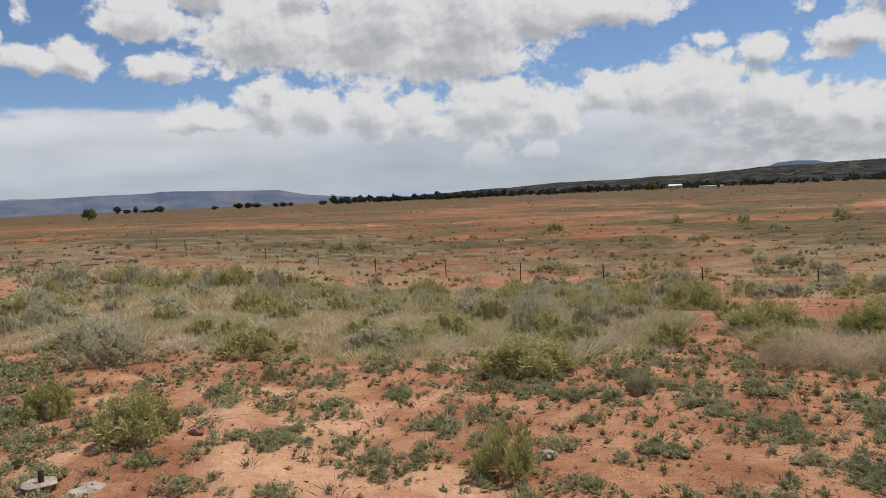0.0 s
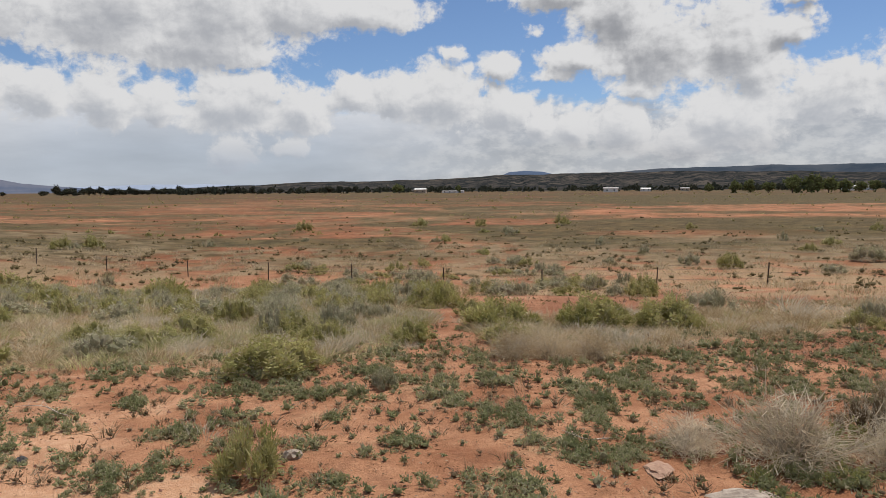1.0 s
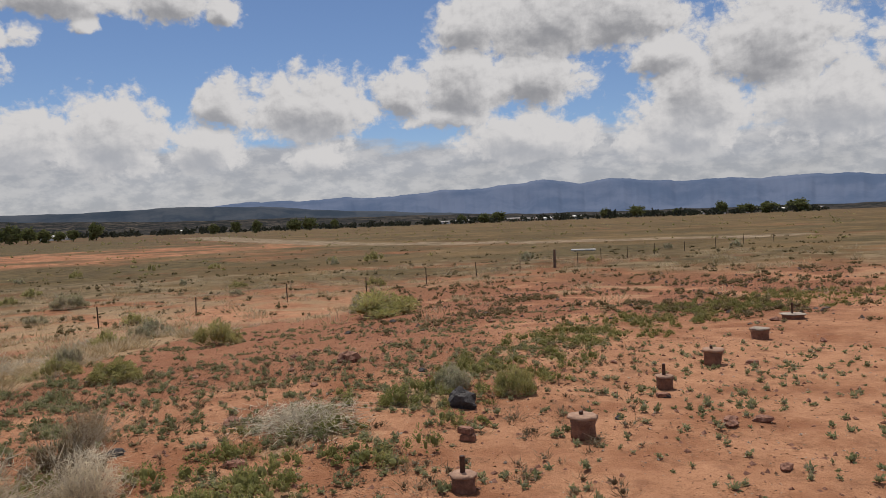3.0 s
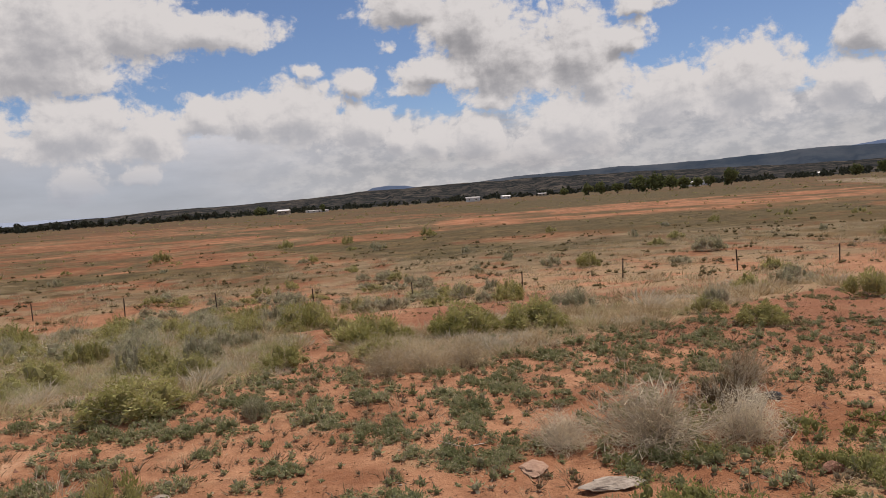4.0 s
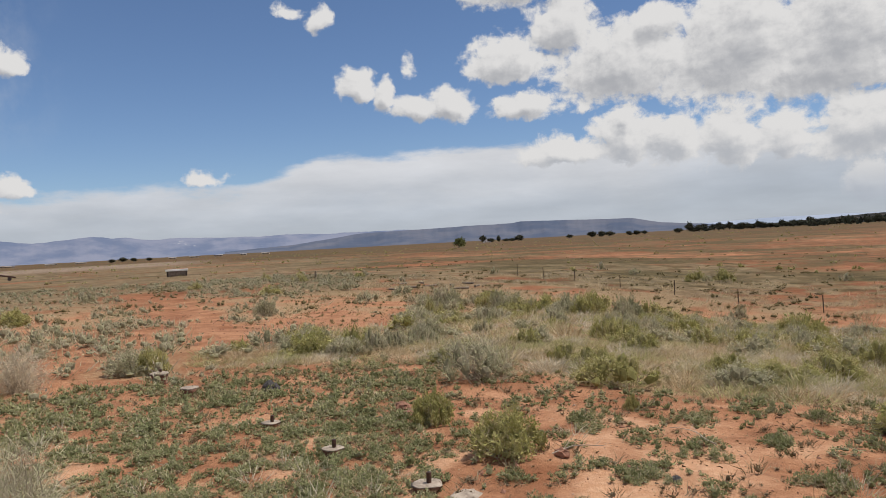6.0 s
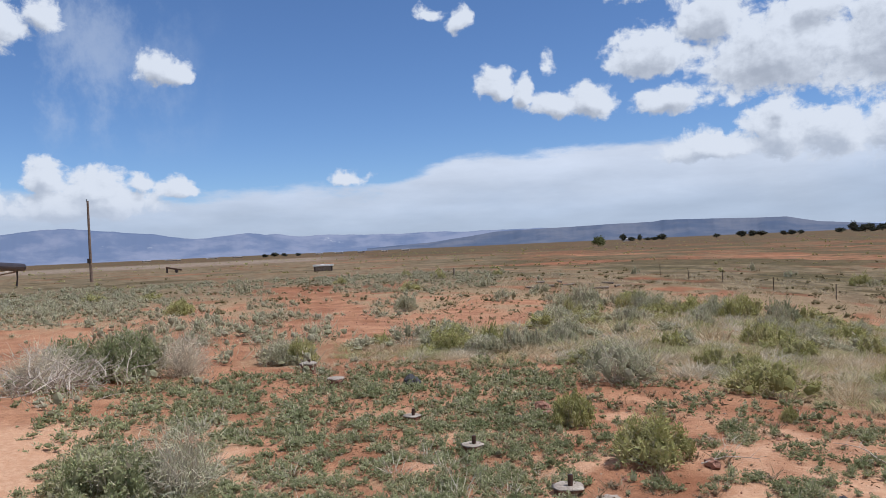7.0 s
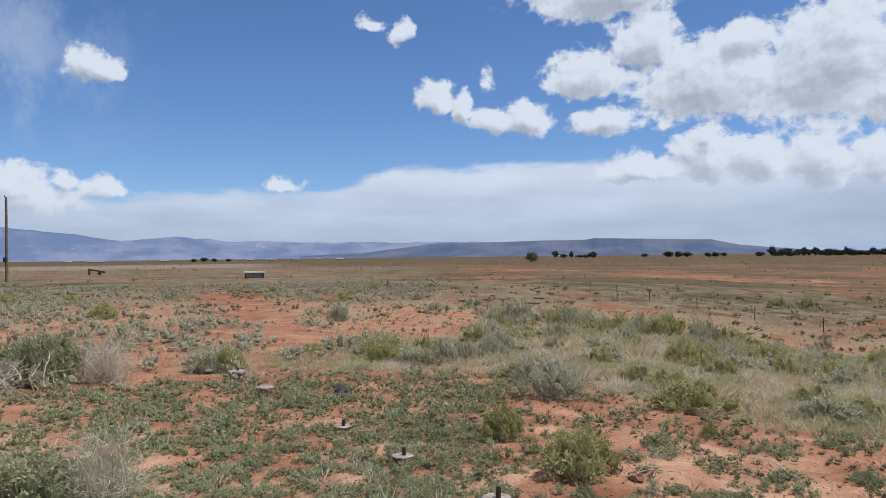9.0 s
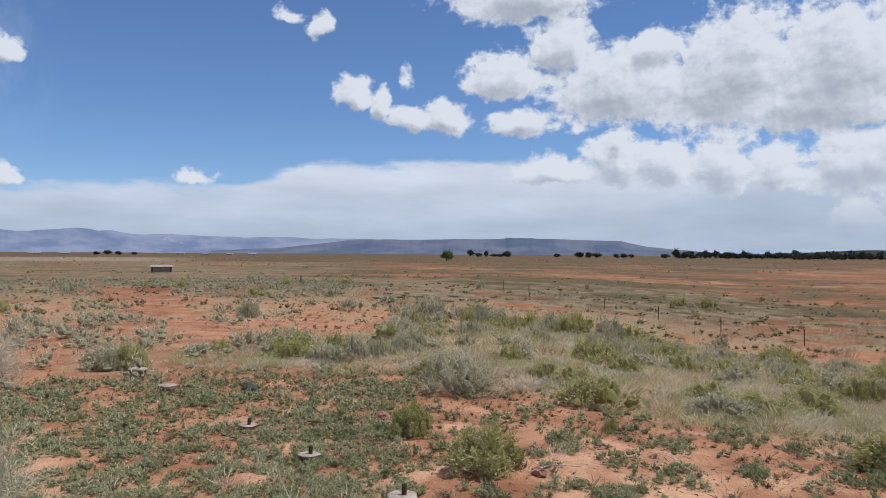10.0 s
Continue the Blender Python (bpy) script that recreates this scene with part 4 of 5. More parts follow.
def left_scrub(x, y):
    r, az = polar(x, y)
    near = between(az, 38, 50, 4) * between(r, 18.5, 27, 3) + between(az, 50, 68, 4) * between(r, 28, 60, 6) * 0.8
    near = near + between(az, 24, 40, 4) * between(r, 44, 75, 8) * 0.6
    return np.clip(near * (0.35 + 0.65 * blotch(x, y, 3.0, 21)) + between(az, 30, 66, 6) * between(r, 14, 75, 4) * np.clip(blotch(x, y, 4.5, 21) * 1.6 - 0.75, 0, 1) + 0.04 * between(az, 18, 66, 6) * between(r, 12, 60, 3), 0, 1) * (1 - 0.9 * bare_path(x, y))


x, y, g = sown(left_scrub, 5000, 12, 75, 18, 68, 35, 1.5)
strew("low_scrub", [weld(clump(s, 0.36, 0.28, 3, 50, 0.056, 0.38, 0.8, 0, 0.66), tuft(s, 18, 0.28, 0.34, 0.014, 0.7)) for s in range(50, 56)], x, y, g.uniform(0.5, 1.5, len(x)), SAGE, "low grey-green scrub on the open ground", "scrub", 45)

# ---- the grass of the wash ----
near_tufts = [tuft(s, 210, 0.24, 0.19, 0.008, 1.5) for s in range(60, 68)]
far_tufts = [tuft(s, 110, 0.28, 0.27, 0.016, 1.4) for s in range(68, 74)]
for name, mat, label, n, seed, want in (
    ("grass_green", GRASS_GREEN, "soft green grass in the shallow wash", 2200, 71, lambda x, y: blotch(x, y, 3.6, 22) * np.where(polar(x, y)[1] < -33, 0.12, 1.0)),
    ("grass_dry", GRASS_TAN, "tall straw-coloured dry grass in the wash", 2000, 72, lambda x, y: np.clip(1.1 - blotch(x, y, 3.6, 22) + 0.8 * (polar(x, y)[1] < -33), 0, 1)),
    ("grass_grey", GRASS_GREY, "greyish dead grass stalks in the wash", 1200, 73, lambda x, y: blotch(x, y, 2.2, 23)),
):
    x, y, g = sown(lambda x, y: wash_cover(x, y) * want(x, y), n, 9.0, 17.5, -72, 38, seed)
    strew(name, near_tufts, x, y, g.uniform(0.5, 1.3, len(x)), mat, label, "grass", seed + 100)
    x, y, g = sown(lambda x, y: wash_cover(x, y) * want(x, y), int(n * 1.1), 17.5, 38.0, -72, 38, seed + 20)
    strew(name + "_farther", far_tufts, x, y, g.uniform(0.5, 1.4, len(x)), mat, label, "grass", seed + 120)


def edge_cover(x, y):
    """Thin dry grass between the wash and the fence, and past it."""
    r, az = polar(x, y)
    return between(r, 24, 62, 6) * between(az, -112, 24, 14) * np.clip(blotch(x, y, 5.5, 24) * 1.5 - 0.45, 0, 1) * (1 - wash_cover(x, y)) * (1 - dark_field(x, y))


x, y, g = sown(edge_cover, 6500, 22, 64, -114, 42, 75, 1.6)
strew("grass_thin", [tuft(s, 40, 0.34, 0.24, 0.022, 0.9) for s in range(80, 85)], x, y, g.uniform(0.6, 1.4, len(x)), GRASS_TAN, "thin pale dry grass along the fence", "grass", 175)
low = [clump(s, 0.40, 0.27, 3, 28, 0.085, 0.4, 0.9) for s in range(86, 94)]


def plain_cover(x, y):
    r, az = polar(x, y)
    return (np.clip(blotch(x, y, 9, 25) * 1.2 - 0.15, 0, 1) * between(r, 30, 75, 6) + 0.10 + 0.45 * between(r, 36, 60, 6) * between(az, -60, 6, 10)) * (1 - 0.9 * dark_field(x, y))


x, y, g = sown(plain_cover, 5600, 30, 130, -114, 66, 76, 1.4)
strew("brush_grey", low, x, y, g.uniform(0.4, 1.2, len(x)), BRUSH, "grey-green brush dotted over the near plain", "brush", 176)
x, y, g = sown(lambda x, y: 0.12 + 0.75 * blotch(x, y, 60, 26) ** 2, 3400, 60, 700, -114, 66, 77, 1.0)
strew("brush_far", [clump(s, 0.8, 0.5, 2, 14, 0.26, 0.5, 0.6) for s in range(92, 98)], x, y, g.uniform(0.35, 1.15, len(x)) * np.clip(np.hypot(x, y) / 200, 0.8, 1.5), SHRUB_GREEN, "dark bushes scattered over the far plain", "brush", 177)


x, y, g = sown(lambda x, y: dark_field(x, y) * blotch(x, y, 3.5, 55), 2200, 17, 46, -118, -76, 82, 1.4)
strew("dull_growth", far_mats, x, y, g.uniform(0.7, 1.8, len(x)), BRUSH, "dull dark growth beyond the bare yard", "weeds", 181)


# ---- loose stones ----
def pebble(seed):
    g = np.random.default_rng(seed)
    V = np.array([(1, 0, 0), (-1, 0, 0), (0, 1, 0), (0, -1, 0), (0, 0, 0.7), (0, 0, -0.5)], float) * g.uniform(0.6, 1.2, (6, 3)) + g.normal(0, 0.12, (6, 3))
    return V, np.array([(0, 2, 4), (2, 1, 4), (1, 3, 4), (3, 0, 4), (2, 0, 5), (1, 2, 5), (3, 1, 5), (0, 3, 5)])


def stony(x, y):
    r, az = polar(x, y)
    yard = between(az, -130, -66, 8) * between(r, 4, 30, 4)
    mound = between(az, 12, 36, 5) * between(r, 19, 32, 4)
    return np.clip(0.16 + 0.75 * yard * blotch(x, y, 2.5, 27) + 0.6 * mound, 0, 1) * (1 - 0.9 * (az > 50))


x, y, g = sown(stony, 33000, 4.2, 32, -126, 56, 78, 1.5)
strew("gravel", [pebble(s) for s in range(6)], x, y, 0.009 + 0.038 * g.uniform(0, 1, len(x)) ** 3, STONE_RED, "small red stones and clods on the earth", "gravel", 178, sink=-0.002)
def pale_stony(x, y):
    r, az = polar(x, y)
    return between(az, -130, -74, 8) * between(r, 4, 20, 3) * (0.2 + 0.8 * blotch(x, y, 1.8, 52)) + 0.05


x, y, g = sown(pale_stony, 7600, 4.2, 22, -128, 50, 81, 1.4)
strew("pale_gravel", [pebble(s) for s in range(11, 16)], x, y, 0.006 + 0.022 * g.uniform(0, 1, len(x)) ** 3, CONCRETE, "small pale stones scattered over the bare yard", "gravel", 180, sink=-0.002)
x, y, g = sown(dark_field, 2600, 17, 46, -118, -78, 79, 1.4)
keep = blotch(x, y, 4.0, 54) > 0.45
x, y = x[keep], y[keep]
strew("dark_clods", [pebble(s) for s in range(6, 11)], x, y, 0.03 + 0.08 * g.uniform(0, 1, len(x)) ** 2, STONE_DARK, "dark lumps of rock strewn beyond the yard", "gravel", 179, sink=-0.005)


# ---- things ----
def part(name, bm, mat, parent, label=""):
    """Links a bmesh as one mesh under a thing or a part."""
    me = bpy.data.meshes.new(name)
    bm.to_mesh(me)
    bm.free()
    return part_mesh(name, me, mat, parent, label)


def part_mesh(name, me, mat, parent, label=""):
    if not me.materials:
        me.materials.append(mat)
    ob = new(name, me)
    ob.parent = parent
    return tagged(ob, label)


def thing(name, x, y, label, category, group="", turn=0.0, z=None):
    ob = new(name)
    ob.location = (x, y, float(ground_z(x, y)) if z is None else z)
    ob.rotation_euler[2] = radians(turn)
    ob.empty_display_size = 0.2
    return tagged(ob, label, category, group)


def box(bm, size, centre, bevel=0.0, turn=None):
    m = Matrix.Translation(centre) @ (turn if turn else Matrix()) @ Matrix.Diagonal((*size, 1))
    made = bmesh.ops.create_cube(bm, size=1.0, matrix=m)
    if bevel:
        edges = list({e for v in made["verts"] for e in v.link_edges})
        bmesh.ops.bevel(bm, geom=edges, offset=bevel, segments=2, affect="EDGES")


def tube(bm, a, b, r0, r1, sides=10):
    a, b = Vector(a), Vector(b)
    m = Matrix.Translation((a + b) / 2) @ (b - a).to_track_quat("Z", "Y").to_matrix().to_4x4()
    bmesh.ops.create_cone(bm, segments=sides, radius1=r0, radius2=r1, depth=(b - a).length, cap_ends=True, matrix=m)


def turned(rings, sides, jitter, seed, square=0.0):
    """A worn lump from rings of height and radius; square pulls it towards a box."""
    g = random.Random(seed)
    bm = bmesh.new()
    rows = []
    for z, r in rings:
        row = []
        for k in range(sides):
            a = 2 * math.pi * k / sides
            q = r * (1 - square + square / max(abs(math.cos(a)), abs(math.sin(a)))) * (1 + g.uniform(-jitter, jitter))
            row.append(bm.verts.new((math.cos(a) * q, math.sin(a) * q, z + g.uniform(-jitter, jitter) * 0.12 * rings[-1][1])))
        rows.append(row)
    for lo, hi in zip(rows, rows[1:]):
        for k in range(sides):
            bm.faces.new((lo[k], lo[(k + 1) % sides], hi[(k + 1) % sides], hi[k]))
    bm.faces.new(rows[-1])
    bm.faces.new(rows[0][::-1])
    for f in bm.faces:
        f.smooth = True
    return bm


def stone(name, x, y, size, mat, label, seed, category="stone", group="loose stones"):
    g = random.Random(seed)
    bm = bmesh.new()
    bmesh.ops.create_icosphere(bm, subdivisions=3 if max(size) > 0.2 else 2, radius=1.0)
    off = Vector((g.uniform(0, 50), g.uniform(0, 50), g.uniform(0, 50)))
    for v in bm.verts:
        n = noise.noise(v.co * 1.1 + off) * 0.45 + noise.noise(v.co * 3 + off) * 0.16
        cut = Vector((round(v.co.x * 1.6) / 1.6, round(v.co.y * 1.6) / 1.6, round(v.co.z * 1.6) / 1.6))
        v.co = (v.co * 0.6 + cut * 0.4) * (1 + n)
        v.co = Vector((v.co.x * size[0], v.co.y * size[1], v.co.z * size[2])) * 0.5
    me = bpy.data.meshes.new(name)
    bm.to_mesh(me)
    bm.free()
    me.materials.append(mat)
    ob = new(name, me)
    ob.location = (x, y, float(ground_z(x, y)) + size[2] * 0.22)
    ob.rotation_euler[2] = g.uniform(0, 6.28)
    return tagged(ob, label, category, group)


# shrubs: a few grown shapes, each with stems and leaves of its own
def shrub_shape(seed, lumps, leaves, leaf, slim, twigs, twig_width, upright=0.6):
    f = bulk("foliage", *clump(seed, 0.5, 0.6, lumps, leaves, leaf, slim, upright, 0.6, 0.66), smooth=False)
    s = bulk("stem_fan", *bush_twigs(seed + 1, twigs, 0.5, 0.62, twig_width), smooth=False)
    return f, s


def dead_shape(seed):
    """A tangle of fine bleached twigs that point every way."""
    g = np.random.default_rng(seed)
    n = 1900
    out = unit(g.normal(size=(n, 3)))
    out[:, 2] = np.abs(out[:, 2])
    p = out * (g.uniform(0.05, 1.0, n) ** 0.45)[:, None] * np.array([0.45, 0.45, 0.55]) * (1 + 0.38 * np.sin(out[:, :1] * 6 + out[:, 1:2] * 5) * np.cos(out[:, 2:] * 5))
    way = unit(out * 0.5 + g.normal(0, 0.75, (n, 3)))
    f = bulk("foliage", *leaf_tris(p, way, g.uniform(0.06, 0.26, n), g.uniform(0.004, 0.010, n), g), smooth=False)
    s = bulk("stem_fan", *bush_twigs(seed + 1, 150, 0.5, 0.58, 0.010), smooth=False)
    return f, s


SHAPES = {
    "leafy": [shrub_shape(s, 30, 6000, 0.032, 0.52, 46, 0.005, 0.25) for s in (201, 203, 205)],
    "broom": [shrub_shape(s, 20, 2600, 0.058, 0.24, 40, 0.006, 1.0) for s in (211, 213, 215)],
    "sparse": [shrub_shape(s, 20, 2400, 0.034, 0.28, 110, 0.006, 0.8) for s in (221, 223)],
    "dry": [dead_shape(s) for s in (231, 233)],
    "fine": [shrub_shape(s, 22, 2300, 0.030, 0.36, 40, 0.005, 0.8) for s in (251, 253, 255)],
    "small": [shrub_shape(s, 12, 800, 0.054, 0.34, 14, 0.006, 0.8) for s in (241, 243, 245, 247)],
}
SHARED = {}


def shrub(x, y, wide, high, kind, mat, label, turn, group="shrubs of the plain"):
    """A shrub of one of the shapes; shrubs of one shape and leaf share their meshes."""
    k = int(turn) % len(SHAPES[kind])
    if (kind, k, mat.name) not in SHARED:
        f, s = (me.copy() for me in SHAPES[kind][k])
        f.materials.append(mat)
        s.materials.append(TWIG)
        SHARED[kind, k, mat.name] = f, s
    f, s = SHARED[kind, k, mat.name]
    ob = thing("shrub", x, y, label, "shrub", group, turn * 37.0)
    ob.scale = (wide * 0.95, wide * 0.95, high * 1.55)
    part_mesh("foliage", f, mat, ob)
    part_mesh("stem_fan", s, TWIG, ob, "grey bare stems")
    return ob


GREEN_L, SAGE_L = "rounded green shrub with narrow leaves on red earth", "grey-green shrub with bare stems on red earth"
shrub(-1.60, 7.15, 0.90, 0.56, "leafy", SHRUB_GREEN, "dense yellow-green shrub above bare sand", 3)
shrub(-2.82, 8.55, 0.66, 0.52, "leafy", SHRUB_GREEN, "small loose green shrub among stones", 4)
shrub(1.40, 5.35, 0.62, 0.42, "broom", SHRUB_GREEN, "low bright green shrub on the sand", 5)
shrub(-3.06, 11.50, 1.60, 0.75, "sparse", SAGE, "wide half-dead grey-green shrub at the grass edge", 6)
shrub(3.88, 28.2, 2.0, 0.9, "broom", SHRUB_GREEN, GREEN_L, 7)
shrub(8.95, 17.0, 1.85, 0.75, "broom", SHRUB_GREEN, GREEN_L, 8)
shrub(7.44, 11.6, 1.75, 0.62, "broom", SHRUB_GREEN, "spreading olive shrub on the red bank", 9)
shrub(2.49, 8.75, 1.45, 0.55, "leafy", SHRUB_GREEN, "wide low olive shrub at the grass edge", 10)
shrub(9.10, 10.9, 1.70, 0.78, "leafy", SHRUB_GREEN, "bright green shrub over tan grass", 11)
shrub(10.1, 10.0, 1.60, 0.78, "leafy", SHRUB_GREEN, "bright green shrub over tan grass", 12)
shrub(13.45, 12.1, 1.55, 0.66, "sparse", SAGE, "dark grey shrub behind tan grass", 13)
shrub(5.10, 3.80, 1.12, 0.60, "dry", BLEACHED, "dead tangled tumbleweed bush of bleached twigs", 14)
shrub(5.75, 3.35, 0.75, 0.50, "dry", BLEACHED, "dead tangled tumbleweed bush of bleached twigs", 15)
shrub(4.60, 4.30, 0.65, 0.34, "dry", BLEACHED, "low bush of bleached dead twigs", 50)
shrub(6.15, 3.75, 0.80, 0.55, "sparse", WEED_DRY, "brown withered bush beside bleached twigs", 51)
shrub(7.35, 4.25, 0.60, 0.42, "dry", WEED_DRY, "small dry brown bush on red earth", 52)
shrub(7.9, 2.2, 1.5, 0.26, "dry", GRASS_GREY, "low grey dead bush on the slope", 53)
for i, (bx, by, w) in enumerate(((5.35, 8.0, 0.75), (5.95, 8.05, 0.9), (6.55, 7.8, 0.8), (6.2, 8.5, 0.9))):
    shrub(bx, by, w, 0.42, "dry", GRASS_TAN, "low mound of straw-coloured dead growth", 57 + i)
shrub(3.28, 7.3, 0.36, 0.26, "leafy", SAGE, "small grey-green shrub on bare earth", 55)
shrub(-0.6, 9.6, 0.26, 0.24, "leafy", SHRUB_GREEN, "small round green shrub on bare sand", 56)
shrub(26.4, 4.7, 4.2, 1.0, "broom", SHRUB_GREEN, "wide olive shrub on bare red ground", 16)
shrub(28.6, 5.6, 2.0, 0.8, "broom", SAGE, SAGE_L, 17)
shrub(31.4, 27.0, 1.6, 0.95, "broom", SHRUB_GREEN, GREEN_L, 18)
shrub(38.5, 24.0, 2.2, 1.0, "broom", SAGE, SAGE_L, 19)
shrub(17.6, 7.1, 1.4, 0.68, "broom", SHRUB_GREEN, GREEN_L, 20)
shrub(11.9, 6.5, 1.1, 0.46, "leafy", SHRUB_GREEN, GREEN_L, 21)
shrub(22.3, 11.2, 1.6, 0.7, "sparse", SAGE, SAGE_L, 22)
shrub(9.25, -0.05, 0.62, 0.42, "leafy", SHRUB_GREEN, "small leafy shrub beside the bare yard", 23)
shrub(9.50, 0.72, 0.62, 0.38, "leafy", SAGE, "small leafy shrub beside the bare yard", 24)
shrub(-11.95, 9.85, 1.70, 1.12, "leafy", WEED, "large green bush on a heap of dead branches", 25)
shrub(-12.5, 8.5, 1.60, 0.85, "dry", BLEACHED, "large half-dead bush with bleached branches", 26)
shrub(-11.0, 10.3, 1.15, 0.85, "dry", BLEACHED, "large half-dead bush with bleached branches", 27)
shrub(-13.0, 9.4, 1.45, 0.95, "leafy", WEED, "large green bush on a heap of dead branches", 28)
shrub(-11.9, 9.45, 1.35, 1.00, "leafy", WEED, "large green bush on a heap of dead branches", 39)
shrub(-10.2, 12.0, 1.10, 0.60, "leafy", SAGE, SAGE_L, 29)
shrub(-9.75, 12.2, 0.80, 0.62, "leafy", SHRUB_GREEN, GREEN_L, 30)
shrub(-14.3, 23.9, 1.15, 0.74, "leafy", SAGE, SAGE_L, 31)
shrub(-7.5, 21.0, 1.70, 0.67, "leafy", SAGE, SAGE_L, 32)
shrub(-5.45, 5.15, 0.95, 0.75, "dry", SAGE, "spiky half-dry bush beside the trodden pad", 33)
shrub(-5.85, 4.70, 1.15, 0.66, "leafy", WEED, "leafy low bush beside the trodden pad", 34)
shrub(-6.30, 4.75, 0.85, 0.52, "leafy", WEED, "leafy low bush beside the trodden pad", 35)
shrub(-7.4, 14.3, 1.5, 0.66, "leafy", SHRUB_GREEN, GREEN_L, 36)
shrub(-6.5, 14.0, 1.0, 0.5, "leafy", SAGE, SAGE_L, 37)
shrub(-23.1, 21.2, 1.5, 0.75, "leafy", SHRUB_GREEN, GREEN_L, 38)
g = np.random.default_rng(301)
for i in range(7):  # a thicket at the far side of the wash
    shrub(-9.0 + i * 1.15 + g.uniform(-0.3, 0.3), 29.6 + g.uniform(-1.2, 1.2), g.uniform(1.4, 2.2), g.uniform(0.8, 1.15), "broom", SHRUB_GREEN if i % 2 else SAGE, GREEN_L if i % 2 else SAGE_L, 40 + i)
x, y, g = sown(lambda x, y: wash_cover(x, y) * np.where(polar(x, y)[1] < -34, 0.15, 1.0), 400, 11.3, 31, -66, 34, 302, 1.7)
for i in range(len(x)):
    kind, mat, label = (("small", SHRUB_GREEN, "olive shrub standing in the wash grass"), ("sparse", SAGE, "half-bare grey shrub in the wash grass"), ("small", SHRUB_GREEN, "leafy shrub standing in the wash grass"), ("small", SAGE, "grey-green shrub in the wash grass"))[int(g.integers(0, 4))]
    if math.hypot(x[i], y[i]) < 16.5 and kind == "small":
        kind = "fine"
    shrub(x[i], y[i], g.uniform(0.7, 1.7), g.uniform(0.35, 0.66), kind, mat, label, 60 + i, "shrubs of the wash")
x, y, g = sown(lambda x, y: 0.3 + 0.7 * blotch(x, y, 6.0, 32), 70, 25, 40, -44, 22, 304, 1.5)
for i in range(len(x)):
    shrub(x[i], y[i], g.uniform(0.9, 1.9), g.uniform(0.4, 0.85), "small" if i % 3 else "sparse", SHRUB_GREEN if i % 2 else SAGE, "olive shrub between the wash and the fence" if i % 2 else "grey shrub between the wash and the fence", 400 + i, "shrubs of the wash")
x, y, g = sown(lambda x, y: 0.9 - 0.6 * wash_cover(x, y), 60, 32, 85, -108, 62, 303, 1.3)
for i in range(len(x)):
    shrub(x[i], y[i], g.uniform(0.9, 2.0), g.uniform(0.5, 0.95), "small", SHRUB_GREEN if i % 2 else SAGE, "lone bush on the open plain", 200 + i, "bushes of the plain")
x, y, g = sown(lambda x, y: 0.25 + 0.75 * blotch(x, y, 7.0, 59), 75, 25, 46, -40, -16, 305, 1.6)
for i in range(len(x)):
    shrub(x[i], y[i], g.uniform(0.9, 1.9), g.uniform(0.4, 0.75), "small", SAGE if i % 3 else SHRUB_GREEN, "grey-green shrub in a band before the fence" if i % 3 else "olive shrub in a band before the fence", 500 + i, "shrubs of the wash")
for i, (bx, by, w, h) in enumerate(((24.6, 77.5, 2.6, 1.7), (57.0, 75.0, 2.6, 1.7), (76.0, 14.0, 2.8, 1.3), (1.2, 60.0, 2.0, 1.2), (3.4, 61.0, 2.2, 1.3), (40.0, 80.0, 2.6, 1.5), (47.0, 78.0, 2.2, 1.3))):
    shrub(bx, by, w, h, "small", SHRUB_GREEN, "round dark bush on the open plain", 300 + i, "bushes of the plain")


# footings: lumps of concrete torn from the ground, with stubs of pipe
def footing(x, y, wide, high, pipe, seed, turn=0.0, flare=1.08, pale=True):
    ob = thing("post_footing", x, y, "mud-stained concrete post footing with a rusty pipe stub" if pipe else "mud-stained concrete post footing on bare earth", "footing", "old post footings", turn)
    r = wide * 0.5
    # tops are coloured paler than the muddy sides, partly for the light on them
    part("block", turned([(-0.03, r * 0.80), (high * 0.1, r * 0.86), (high * 0.5, r * 0.84), (high * 0.86, r * flare * 0.93)], 14, 0.12, seed, 0.35), CONCRETE_RED, ob, "red mud-stained sides")
    part("cap", turned([(high * 0.84, r * flare * 0.96), (high * 0.93, r * flare), (high, r * flare * 0.9)], 14, 0.13, seed + 1, 0.3), CONCRETE if pale else CAP_RED, ob, "pale weathered top, lightened as the lit face")
    if pipe:
        bm = bmesh.new()
        ring_r = 0.022
        tube(bm, (r * 0.15, 0, high * 0.9), (r * 0.15 + 0.004, 0, high + pipe), ring_r, ring_r, 14)
        part("pipe_stub", bm, RUST, ob, "rusty iron pipe stub")
        # a flat dark disc stands in for the shade inside the pipe
        bm = bmesh.new()
        tube(bm, (r * 0.15 + 0.004, 0, high + pipe - 0.004), (r * 0.15 + 0.004, 0, high + pipe + 0.002), ring_r * 0.72, ring_r * 0.72, 14)
        part("bore_disc", bm, STEEL_DARK, ob, "dark disc painted as the shaded open end")
    return ob


footing(6.13, 0.37, 0.22, 0.15, 0.13, 401, 20, 0.98, pale=False)
footing(7.50, -0.71, 0.25, 0.21, 0.03, 403, 50, 1.12, pale=False)
footing(9.84, -1.95, 0.22, 0.17, 0.14, 405, 10, 1.0, pale=False)
footing(11.44, -2.97, 0.28, 0.23, 0.04, 407, 70, 1.12, pale=False)
footing(14.19, -4.52, 0.31, 0.21, 0.0, 409, 30, 1.05)
footing(17.08, -6.15, 0.50, 0.10, 0.22, 411, 5)
footing(-8.52, 10.86, 0.27, 0.21, 0.05, 413, 40, 1.15)
